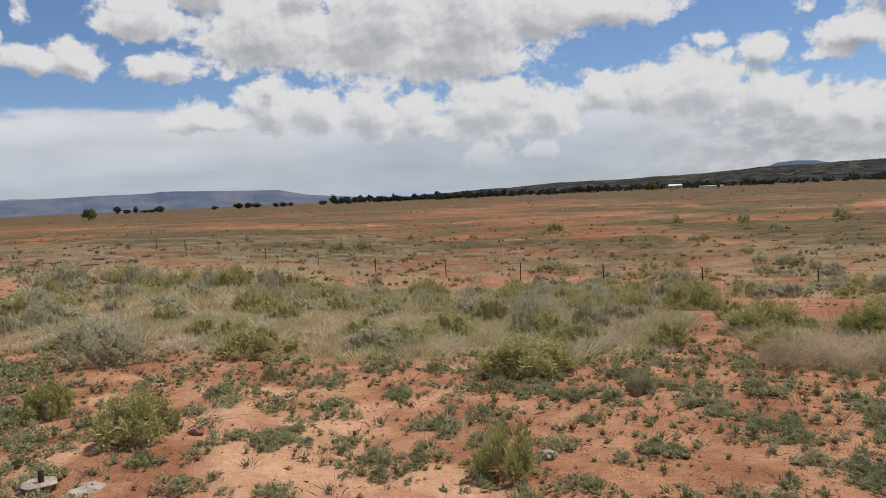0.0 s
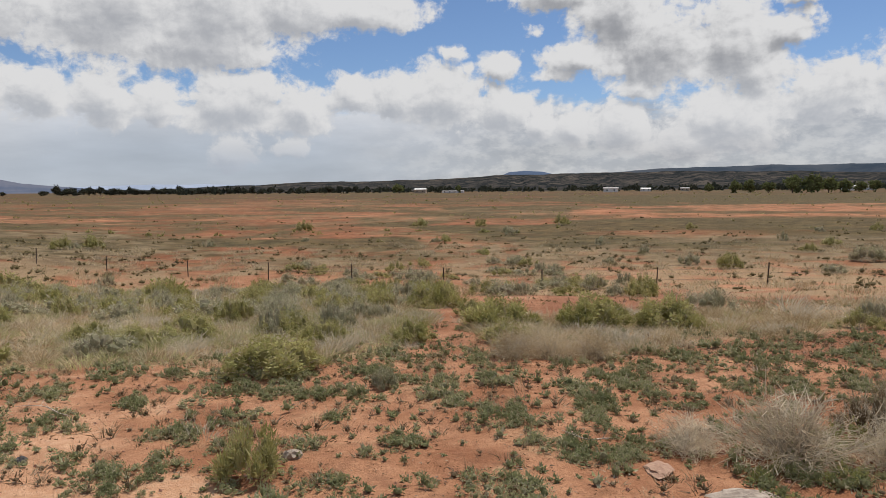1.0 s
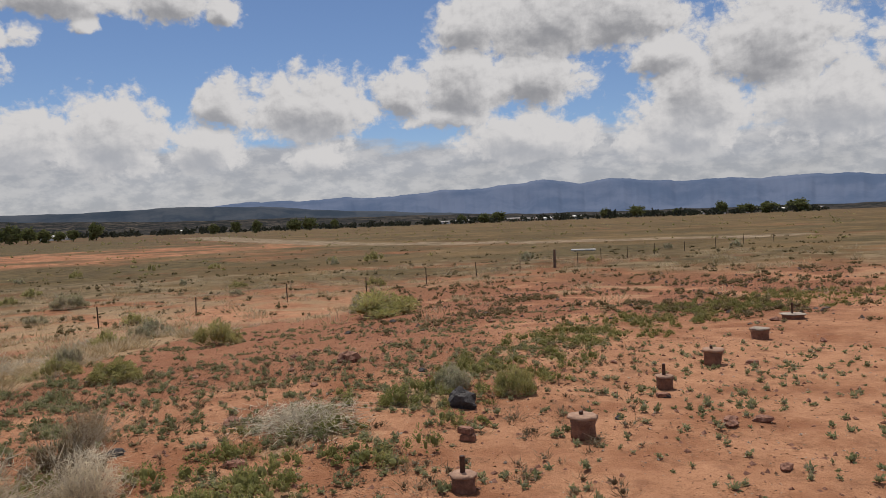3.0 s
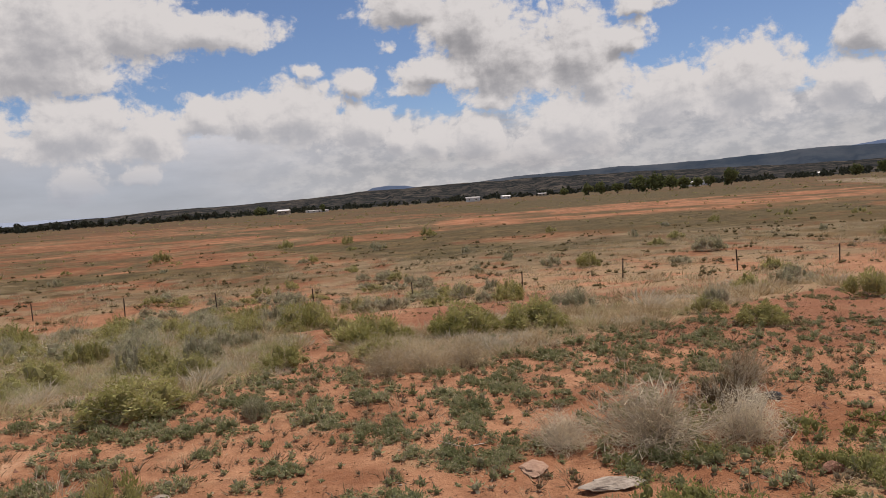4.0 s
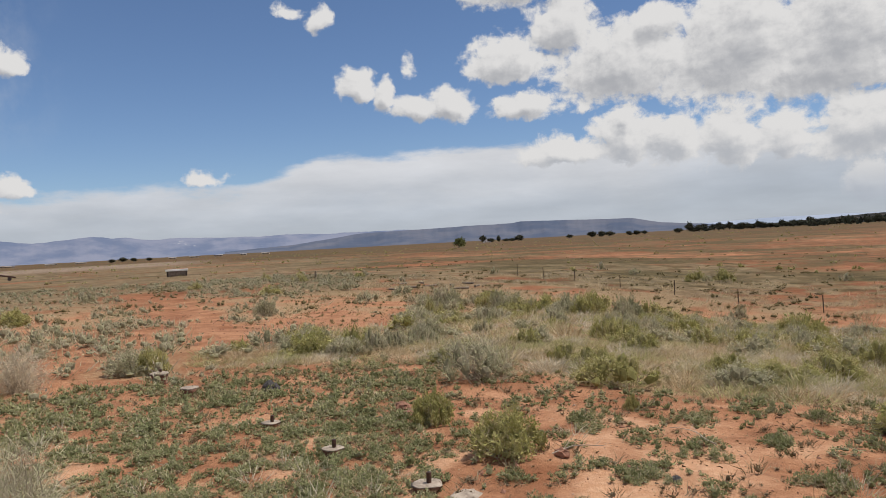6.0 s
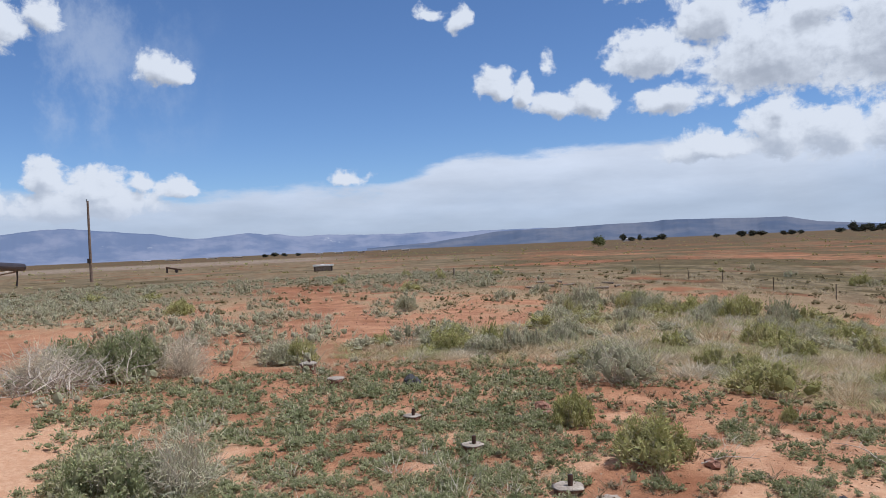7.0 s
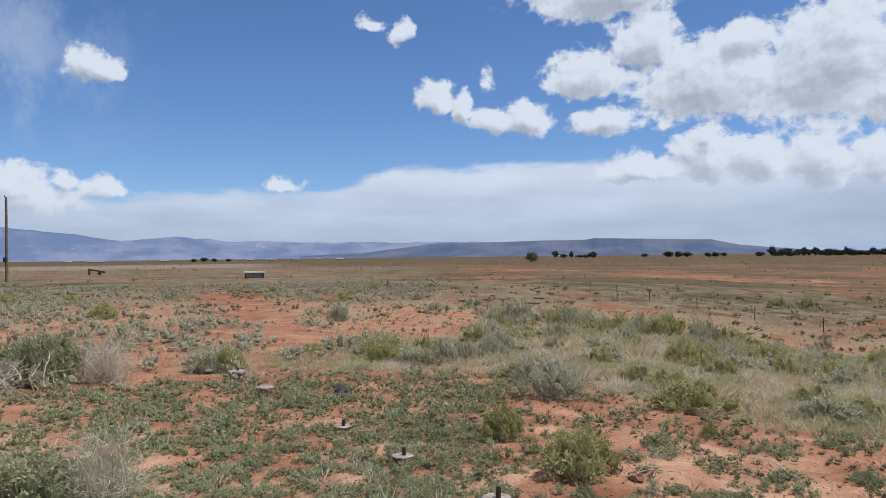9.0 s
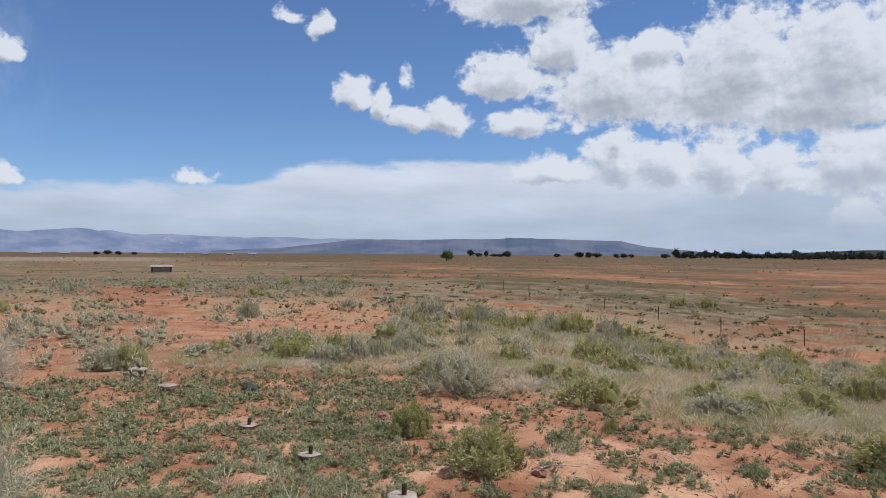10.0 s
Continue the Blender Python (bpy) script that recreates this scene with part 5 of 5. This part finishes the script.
footing(-4.88, 8.35, 0.25, 0.05, 0.08, 415, 15, 0.95)
footing(-3.48, 7.23, 0.24, 0.07, 0.08, 417, 65, 0.95)
footing(-2.08, 6.16, 0.27, 0.07, 0.09, 419, 33, 0.95)
footing(-7.22, 9.92, 0.25, 0.15, 0.0, 421, 12, 1.1)
stone("paving_stone", -6.29, 9.31, (0.26, 0.18, 0.06), CONCRETE, "flat pale piece of concrete in weeds", 431)
stone("paving_stone", -1.72, 6.05, (0.30, 0.22, 0.06), CONCRETE, "flat pale piece of concrete on sand", 432)
stone("rock", 8.66, 0.55, (0.36, 0.27, 0.27), STONE_BLACK, "black pitted lava rock among green weeds", 433)
stone("rock", -6.06, 10.35, (0.36, 0.27, 0.24), STONE_BLACK, "dark pitted lava rock among weeds", 434)
stone("rock", -3.45, 9.23, (0.24, 0.18, 0.16), STONE_RED, "reddish-brown rock beside a shrub", 435)
stone("rock", -3.56, 8.70, (0.11, 0.09, 0.08), STONE_BLACK, "small dark rock on red sand", 436)
stone("rock", -3.25, 8.95, (0.22, 0.16, 0.09), STONE_RED, "flat reddish rock beside a shrub", 437)
stone("rock", -0.06, 6.53, (0.13, 0.09, 0.07), STONE_BLACK, "small dark rock on pale sand", 438)
stone("rock", -1.07, 7.06, (0.18, 0.12, 0.12), STONE_RED, "brown rock below a green shrub", 439)
stone("rock", -0.45, 6.75, (0.10, 0.08, 0.07), STONE_RED, "small brown rock on pale sand", 440)
stone("rock", -0.95, 5.75, (0.09, 0.06, 0.04), CONCRETE, "small white stone on pale sand", 441)
stone("rock", 7.65, -2.14, (0.26, 0.14, 0.11), STONE_RED, "flat red rock in the bare yard", 442)
stone("rock", 7.75, -2.48, (0.20, 0.14, 0.10), STONE_RED, "flat red rock in the bare yard", 443)
stone("rock", 12.0, 2.6, (0.34, 0.28, 0.26), STONE_RED, "pointed red rock on the slope", 444)
stone("rock", 1.75, 5.55, (0.16, 0.12, 0.10), CONCRETE, "pale stone half sunk in sand", 445)
stone("rock", 4.02, 4.06, (0.28, 0.18, 0.055), CAP_RED, "flat reddish slab half sunk in earth", 446)
stone("rock", 4.16, 3.44, (0.42, 0.20, 0.06), CONCRETE, "flat pale stone on the earth", 447)
stone("rock", 5.02, 2.08, (0.15, 0.11, 0.10), CONCRETE, "small pale stone among green weeds", 448)
g = random.Random(450)
for i in range(60):  # rocks strewn over the yard and the slope
    a, r = g.uniform(-112, -58), g.uniform(6, 24)
    rx, ry = ring(a, r)
    q = g.uniform(0.05, 0.17)
    stone("rock", rx, ry, (q * 1.3, q, q * 0.7), STONE_RED if i % 3 else STONE_BLACK, "red rock on the gravelly slope" if i % 3 else "dark rock on the gravelly slope", 460 + i)


def brick(x, y, z, turn, lean=0.0):
    bm = bmesh.new()
    box(bm, (0.15, 0.09, 0.06), (0, 0, 0.03), 0.008)
    me = bpy.data.meshes.new("brick")
    bm.to_mesh(me)
    bm.free()
    me.materials.append(STONE_RED)
    ob = new("brick", me)
    ob.matrix_world = pose(x, y, float(ground_z(x, y)) + z, lean, 0, turn)
    return tagged(ob, "worn dark red brick lying on earth", "brick", "loose bricks")


brick(7.41, 0.41, 0, 80)
brick(7.44, 0.43, 0.06, 60)
brick(9.22, -1.81, 0, 100)


# the steel frame beside the pad
def frame_of_pipes():
    ob = thing("pipe_frame", -9.68, 5.83, "dark rusty steel frame with a hanging rope end", "frame", "", 0.0)
    ez = EYE - ob.location.z
    bm = bmesh.new()
    box(bm, (0.115, 0.115, 2.30), (0, 0, 1.02), 0.01, pose(0, 0, 0, 0, 0, 58))
    part("post", bm, STEEL_DARK, ob)
    for z in (0.62, 1.28):
        bm = bmesh.new()
        box(bm, (0.125, 0.125, 0.012), (0, 0, z), 0.002, pose(0, 0, 0, 0, 0, 58))
        part("weld_seam", bm, RUST, ob)
    bm = bmesh.new()
    ex, ey = ring(56.75, 14.0)
    tube(bm, (-0.05, -0.04, ez + 0.02), (ex + 9.68, ey - 5.83, ez - 0.035), 0.062, 0.062, 12)
    part("top_rail", bm, STEEL_DARK, ob)
    bm = bmesh.new()
    ex2, ey2 = ring(66.0, 10.6)
    tube(bm, (0.02, 0.0, ez + 0.03), (ex2 + 9.68, ey2 - 5.83, ez + 0.03), 0.085, 0.085, 14)
    part("head_rail", bm, STEEL_DARK, ob)
    bm = bmesh.new()
    px, py = ring(62.5, 12.2)
    qx, qy = ring(57.15, 13.9)
    tube(bm, (px + 9.68, py - 5.83, ez - 12.2 * 0.0225), (qx + 9.68, qy - 5.83, ez - 13.9 * 0.0065), 0.024, 0.024, 8)
    part("brace", bm, CONCRETE, ob, "pale pipe brace")
    bm = bmesh.new()
    hx, hy = ring(57.05, 13.75)
    tube(bm, (hx + 9.68, hy - 5.83, ez - 0.06), (hx + 9.69, hy - 5.83, ez - 0.20), 0.014, 0.012, 6)
    tube(bm, (hx + 9.69, hy - 5.83, ez - 0.20), (hx + 9.66, hy - 5.83, ez - 0.33), 0.012, 0.016, 6)
    part("rope", bm, ROPE, ob, "frayed dark rope end")


frame_of_pipes()


# dead branches heaped below the big bush
def branch_mesh(seed):
    g = random.Random(seed)
    bm = bmesh.new()
    p, way, r = Vector((0, 0, 0)), Vector((1, 0, 0.15)), 0.015
    for k in range(5):
        q = p + way.normalized() * g.uniform(0.16, 0.26)
        tube(bm, p, q, r, r * 0.8, 6)
        if k:
            side = (way.normalized() + Vector((g.uniform(-1, 1), g.uniform(-1, 1), g.uniform(-0.1, 0.9)))).normalized()
            tube(bm, p, p + side * g.uniform(0.15, 0.4), r * 0.6, r * 0.25, 5)
        p, r = q, r * 0.8
        way = way + Vector((g.uniform(-0.3, 0.3), g.uniform(-0.5, 0.5), g.uniform(-0.35, 0.25)))
    me = bpy.data.meshes.new("branch")
    bm.to_mesh(me)
    bm.free()
    return me


pile = thing("brush_pile", -12.0, 8.0, "heap of bleached dead branches under a bush", "brush pile")
branches = [branch_mesh(s) for s in (501, 502, 503, 504, 505)]
g = random.Random(510)
for i in range(150):
    ob = part_mesh("branch", branches[i % 5], BLEACHED_WOOD, pile)
    d = abs(g.gauss(0, 0.9))
    ob.matrix_local = pose(g.gauss(0.1, 0.6), g.gauss(0.1, 0.6), 0.03 + 0.45 * math.exp(-d) * g.random(), g.uniform(-25, 25), g.uniform(-40, 20), g.uniform(0, 360)) @ Matrix.Scale(g.uniform(0.35, 0.85), 4)
for i, (bx, by, turn) in enumerate(((-1.15, 7.0, 25), (0.3, 7.7, 150), (4.1, 4.7, 200))):
    ob = new("fallen_branch", branches[i])
    ob.matrix_world = pose(bx, by, float(ground_z(bx, by)) + 0.03, 0, -6, turn) @ Matrix.Scale(0.5, 4)
    tagged(ob, "bleached dead branch lying on red earth", "branch", "fallen branches")
for i in range(11):
    lx, ly = ring(14.2 + i * 0.72, 43.5 + (i * 7 % 5) * 1.7)
    bm = bmesh.new()
    tube(bm, (-0.3 - 0.1 * (i % 4), 0, 0.05), (0.4, 0.1 * (i % 3), 0.07), 0.07, 0.045, 8)
    me = bpy.data.meshes.new("log")
    bm.to_mesh(me)
    bm.free()
    me.materials.append(WOOD_GREY)
    ob = new("log", me)
    ob.matrix_world = pose(lx, ly, float(ground_z(lx, ly)) + 0.04 * (i % 2), 0, 0, 10 + 67 * i)
    tagged(ob, "weathered grey log lying in a scatter of timber", "log", "scattered logs")


# the barbed-wire fence along the wash
FENCE_AZ, FENCE_OFF = -44.0, 34.0


def fence_place(s):
    a = radians(FENCE_AZ)
    return -math.sin(a) * FENCE_OFF - math.cos(a) * s, math.cos(a) * FENCE_OFF - math.sin(a) * s


def fence():
    ob = thing("wire_fence", *fence_place(0), "sagging barbed-wire fence on rusty steel posts", "fence", z=0.0)
    ox, oy = ob.location.x, ob.location.y
    bm = bmesh.new()
    box(bm, (0.045, 0.008, 1.4), (0, 0, 0.37), 0.002)
    box(bm, (0.008, 0.045, 1.4), (0, 0.022, 0.37), 0.002)
    for k in range(9):
        box(bm, (0.012, 0.012, 0.02), (0, -0.008, 0.2 + k * 0.1))
    me = bpy.data.meshes.new("fence_post")
    bm.to_mesh(me)
    bm.free()
    g = random.Random(520)
    line = []
    for s in (-72, -66, -61, -56, -51.6, -48, -44.7, -42, -36, -32.1, -28, -23.7, -18.8, -14.0, -9.7, -4.7, -0.2, 4.84, 9.5, 14.2, 18.8, 23.5, 28.6, 33.3, 38.1, 42.9, 46.6, 50.2):
        x, y = fence_place(s)
        z = float(ground_z(x, y))
        p = part_mesh("post", me, FENCE_STEEL, ob)
        p.matrix_local = pose(x - ox, y - oy, z - g.uniform(0.08, 0.26), g.uniform(-3, 3), g.uniform(-3, 3), 44 + g.uniform(-10, 10))
        line.append((x - ox, y - oy, z))
    x, y = fence_place(-39.5)
    bm = bmesh.new()
    tube(bm, (0, 0, -0.3), (0.03, 0, 1.25), 0.11, 0.09, 10)
    p = part("brace_post", bm, WOOD_POLE, ob, "thick wooden brace post")
    p.location = (x - ox, y - oy, float(ground_z(x, y)))
    for h in (0.28, 0.52, 0.72, 0.88):
        bm = bmesh.new()
        for a, b in zip(line, line[1:]):
            mid = ((a[0] + b[0]) / 2, (a[1] + b[1]) / 2, (a[2] + b[2]) / 2 + h - g.uniform(0.0, 0.06))
            tube(bm, (a[0], a[1], a[2] + h), mid, 0.0035, 0.0035, 4)
            tube(bm, mid, (b[0], b[1], b[2] + h), 0.0035, 0.0035, 4)
        part("wire", bm, WIRE, ob, "barbed strand")


fence()
lx, ly = ring(27.3, 62.0)
lone = thing("old_post", lx, ly, "short weathered wooden post in scrub", "post")
bm = bmesh.new()
tube(bm, (0, 0, -0.2), (0.05, 0, 0.75), 0.10, 0.08, 9)
part("stake", bm, WOOD_GREY, lone)


# the utility pole, trough, box and rail out on the plain
pole = thing("utility_pole", -98.95, 73.45, "tall bare wooden utility pole on the plain", "utility pole")
bm = bmesh.new()
tube(bm, (0, 0, -0.5), (-0.08, 0, 12.2), 0.23, 0.15, 12)
part("pole", bm, WOOD_POLE, pole)
bm = bmesh.new()
tube(bm, (-0.08, -0.2, 12.1), (-0.08, -0.2, 12.45), 0.05, 0.07, 8)
part("insulator", bm, DARK_GLASS, pole)
bm = bmesh.new()
box(bm, (0.5, 0.3, 0.7), (0, -0.28, 3.2), 0.03)
part("meter_box", bm, STEEL_DARK, pole, "dark metal box")

trough = thing("stock_trough", -71.5, 93.96, "low dark stock trough with a white rim", "trough", "", 38)
bm = bmesh.new()
box(bm, (2.9, 1.1, 0.75), (0, 0, 0.42), 0.06)
part("tank", bm, WOOD_GREY, trough, "dark weathered sides")
bm = bmesh.new()
box(bm, (3.2, 1.4, 0.26), (0, 0, 0.92), 0.03)
part("cover", bm, WHITE_PAINT, trough, "white flat cover")
for k in (-1.3, 1.3):
    bm = bmesh.new()
    box(bm, (0.14, 1.2, 0.9), (k, 0, 0.4), 0.02)
    part("end_post", bm, STEEL_DARK, trough)
# a dark slanted box; its wheels and headboard are made up
crate = thing("slanted_box", -139.3, 125.3, "dark slanted box on the plain, built like a trailer bed", "trailer", "", 48)
bm = bmesh.new()
box(bm, (3.6, 1.6, 0.35), (0, 0, 0.95), 0.04, pose(0, 0, 0, 0, 12, 0))
part("bed", bm, RUST, crate)
bm = bmesh.new()
box(bm, (0.4, 1.5, 1.3), (-1.5, 0, 0.6), 0.04)
part("headboard", bm, STEEL_DARK, crate)
for k in (-0.7, 0.7):
    bm = bmesh.new()
    tube(bm, (0.6, k - 0.12, 0.35), (0.6, k + 0.12, 0.35), 0.4, 0.4, 16)
    part("wheel", bm, STEEL_DARK, crate)
rail = thing("white_pipe", 74.8, -7.1, "long white pipe lying on dry grass", "pipe", "", 82)
bm = bmesh.new()
tube(bm, (-1.2, 0, 0.16), (1.2, 0, 0.18), 0.10, 0.10, 10)
part("pipe", bm, WHITE_PAINT, rail)
for k in (-0.8, 0.8):
    bm = bmesh.new()
    box(bm, (0.15, 0.3, 0.1), (k, 0, 0.04), 0.01)
    part("chock", bm, WOOD_GREY, rail)


# ---- trees and houses far off ----
def crown_mesh(name, seed, wide, high, leaf, leaves, low):
    g = np.random.default_rng(seed)
    k = 15
    way = unit(g.normal(size=(k, 3)))
    hub = way * (g.uniform(0.15, 1.0, k) ** 0.5)[:, None] * np.array([wide * 0.32, wide * 0.32, (high - low) * 0.30]) + np.array([0, 0, (high + low) * 0.5])
    size = np.stack([wide * g.uniform(0.14, 0.22, k), wide * g.uniform(0.14, 0.22, k), (high - low) * g.uniform(0.13, 0.20, k)], 1)
    V = ICO_V[None] * g.uniform(0.7, 1.05, (k, 12, 1)) * size[:, None] + hub[:, None]
    # crown cores are coloured darker too, as shade within the leaves
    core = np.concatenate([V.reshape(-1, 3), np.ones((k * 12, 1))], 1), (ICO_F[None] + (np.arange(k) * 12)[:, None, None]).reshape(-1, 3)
    pick = g.integers(0, k, leaves)
    out = unit(g.normal(size=(leaves, 3)))
    p = hub[pick] + out * size[pick] * g.uniform(0.8, 1.25, leaves)[:, None]
    s = leaf * g.uniform(0.6, 1.4, leaves)
    return bulk(name, *weld(core, leaf_tris(p, unit(out + g.normal(0, 0.6, (leaves, 3))), s, s * 0.7, g)), smooth=False)


def trunk_mesh(seed, high, thick):
    g = random.Random(seed)
    bm = bmesh.new()
    tube(bm, (0, 0, -0.4), (0.1, 0, high * 0.4), thick, thick * 0.7, 9)
    for k in range(6):
        a = k * 1.05 + g.uniform(-0.3, 0.3)
        z = high * g.uniform(0.25, 0.4)
        tube(bm, (0.1, 0, z), (math.cos(a) * high * 0.25, math.sin(a) * high * 0.25, z + high * g.uniform(0.25, 0.4)), thick * 0.4, thick * 0.12, 6)
    me = bpy.data.meshes.new("trunk")
    bm.to_mesh(me)
    bm.free()
    return me


TREES = {}
for name, leaf_mat, label in (("cottonwood", TREE_LEAF, "green cottonwood tree at the edge of the valley"), ("juniper", TREE_DARK, "dark far tree on the horizon line")):
    for k in range(3):
        TREES[name, k] = (crown_mesh("crown", 600 + k + len(name), 1.05, 1.0, 0.11, 520, -0.12 if name == "cottonwood" else -0.06), trunk_mesh(610 + k, 1.0, 0.035), leaf_mat, label)


def tree(az, r, wide, high, kind="cottonwood", k=0, label=""):
    x, y = ring(az, r)
    crown, trunk, leaf_mat, lab = TREES[kind, k % 3]
    ob = thing("tree", x, y, label or lab, "tree", "far trees", az * 31 % 360)
    ob.scale = (wide, wide, high)
    part_mesh("trunk", trunk, BARK, ob)
    part_mesh("crown", crown, leaf_mat, ob)


deg = math.tan(radians(1.0))
# azimuth, distance, width and height in degrees
ROUND = [(16.3, 430, 1.15, 0.80), (-49.6, 560, 0.9, 0.85), (-50.6, 560, 0.9, 0.95), (-51.8, 560, 1.0, 0.75), (-53.4, 520, 1.5, 1.2), (-54.6, 520, 1.6, 1.35), (-55.6, 530, 1.2, 1.1), (-56.5, 560, 1.3, 0.85), (-57.4, 600, 1.0, 0.7), (-58.3, 580, 0.9, 0.8), (-59.7, 600, 1.25, 1.2)]
ROUND_R = [(-67.6, 760, 0.9, 0.75), (-69.2, 760, 0.8, 0.9), (-70.7, 760, 0.9, 0.9), (-73.5, 780, 1.2, 0.95), (-74.6, 780, 1.3, 1.0), (-76.5, 900, 0.8, 0.7), (-88.0, 950, 1.2, 0.75), (-89.0, 950, 1.3, 0.85), (-86.2, 950, 0.8, 0.7), (-97.1, 1000, 0.9, 0.75), (-99.4, 900, 1.3, 0.9), (-102.2, 1000, 0.6, 0.5), (-105.2, 950, 1.1, 0.95), (-107.0, 950, 1.4, 0.7), (-108.4, 950, 1.5, 0.75), (-110.4, 950, 1.8, 0.9), (-24.8, 800, 1.1, 0.7), (-29.4, 800, 0.5, 0.55), (-47.8, 700, 0.7, 0.55)]
DARK = [(14.5, 1100, 0.45, 0.75), (13.9, 1100, 0.5, 0.42), (13.3, 1100, 0.28, 0.65), (12.7, 1100, 0.5, 0.3), (12.2, 1100, 0.5, 0.32), (11.7, 1100, 0.65, 0.6), (7.9, 1000, 0.45, 0.4), (6.2, 1000, 0.55, 0.58), (5.5, 1000, 0.6, 0.58), (4.9, 1000, 0.6, 0.5), (3.5, 1000, 0.45, 0.42), (3.0, 1000, 0.5, 0.45), (2.4, 1000, 0.38, 0.4), (0.0, 1000, 0.5, 0.45), (41.6, 1100, 0.45, 0.32), (40.9, 1100, 0.5, 0.45), (40.2, 1100, 0.4, 0.35), (39.2, 1100, 0.35, 0.3)]
for i, (az, r, w, h) in enumerate(ROUND + ROUND_R):
    tree(az, r, w * r * deg, (h + 0.08) * r * deg, "cottonwood", i, "round green tree alone on the plain" if i == 0 else "")
for i, (az, r, w, h) in enumerate(DARK):
    tree(az, r, w * 1.4 * r * deg, h * r * deg * 0.8, "juniper", i)
g = random.Random(630)
az = -0.8
while az > -22.0:  # the long dark windbreak
    h = (0.55 if az > -10.5 else 0.48) * g.uniform(0.45, 1.35) * (1.35 if abs(az + 7.7) < 0.3 else 1.0)
    tree(az, 1000 + g.uniform(-40, 40), g.uniform(0.5, 0.8) * 1000 * deg, h * 1000 * deg, "juniper", g.randrange(3), "dark tree of a long windbreak on the horizon")
    az -= g.uniform(0.20, 0.42) if az > -10.5 else g.uniform(0.3, 0.75)

blob = []
for s in range(4):
    blob.append(bush_leaves(640 + s, 26, 0.5, 0.9, 0.42, 0.75, 8))


def strew_hill(name, count, az_lo, az_hi, r_lo, r_hi, size, label, seed):
    """Far small trees at the foot of the slope."""
    g = np.random.default_rng(seed)
    az, r = g.uniform(az_lo, az_hi, count), g.uniform(r_lo, r_hi, count)
    x, y = -np.sin(np.radians(az)) * r, np.cos(np.radians(az)) * r
    ob = strew(name, blob, x, y, size * g.uniform(0.5, 1.3, count), TREE_DARK, label, "trees", seed + 1)
    return ob


strew_hill("far_woods", 900, -112, -8, 880, 1260, 7.0, "dark scattered junipers at the foot of the hill", 650)


def house(az, r, wide, high, k, label="low white house with a grey roof far off"):
    x, y = ring(az, r)
    ob = thing("house", x, y, label, "house", "far houses", az + (k * 17) % 40 - 20)
    deep = max(6.0, wide * 0.45)
    bm = bmesh.new()
    box(bm, (wide, deep, high * 0.75 + 1), (0, 0, high * 0.375 - 0.5), 0.05)
    part("wall", bm, WHITE_PAINT if k % 3 and r < 1200 else WALL_TAN, ob)
    bm = bmesh.new()
    lip = 0.5
    pts = [(-wide / 2 - lip, -deep / 2 - lip, high * 0.74), (wide / 2 + lip, -deep / 2 - lip, high * 0.74), (wide / 2 + lip, deep / 2 + lip, high * 0.74), (-wide / 2 - lip, deep / 2 + lip, high * 0.74), (-wide / 2 - lip, 0, high), (wide / 2 + lip, 0, high)]
    v = [bm.verts.new(p) for p in pts]
    for f in ((0, 1, 5, 4), (2, 3, 4, 5), (0, 4, 3), (1, 2, 5), (3, 2, 1, 0)):
        bm.faces.new([v[i] for i in f])
    part("roof", bm, ROOF_GREY if k % 2 or r > 1200 else WHITE_PAINT, ob)
    n = max(2, int(wide / 5))
    for i in range(n):
        bm = bmesh.new()
        box(bm, (1.4, 0.1, 1.2), ((i + 0.5) * wide / n - wide / 2, -deep / 2 - 0.03, high * 0.4), 0.01)
        part("window", bm, DARK_GLASS, ob)


for k, (az, r, w, h) in enumerate(((-26.5, 830, 13, 5.5), (-40.9, 760, 14, 5), (-43.4, 860, 10, 4), (-46.2, 860, 9, 4), (-57.0, 800, 19, 5), (-57.9, 830, 12, 5), (-65.7, 1150, 15, 6), (14.2, 1150, 11, 4.5), (36.1, 1300, 14, 3.2), (34.4, 1300, 12, 3), (31.0, 1250, 12, 3.2), (37.6, 1350, 12, 2.6), (32.6, 1300, 10, 2.8), (48.1, 1400, 26, 2.4), (49.9, 1350, 12, 3), (45.4, 1400, 18, 2.2), (43.6, 1400, 16, 2.6), (-29.0, 850, 24, 2.6))):
    house(az, r, w, h, k)
g = random.Random(660)
for k in range(34):  # the town under the mountains
    house(g.uniform(-112, -84), g.uniform(1120, 1420), g.uniform(9, 18), g.uniform(4, 6), k, "small pale house of the town below the mountains")
mast = thing("radio_mast", *ring(-19.0, 1500), "thin lattice mast on the far rise", "mast")
bm = bmesh.new()
tube(bm, (0, 0, 0), (0, 0, 24), 0.35, 0.2, 6)
part("mast", bm, STEEL_DARK, mast)
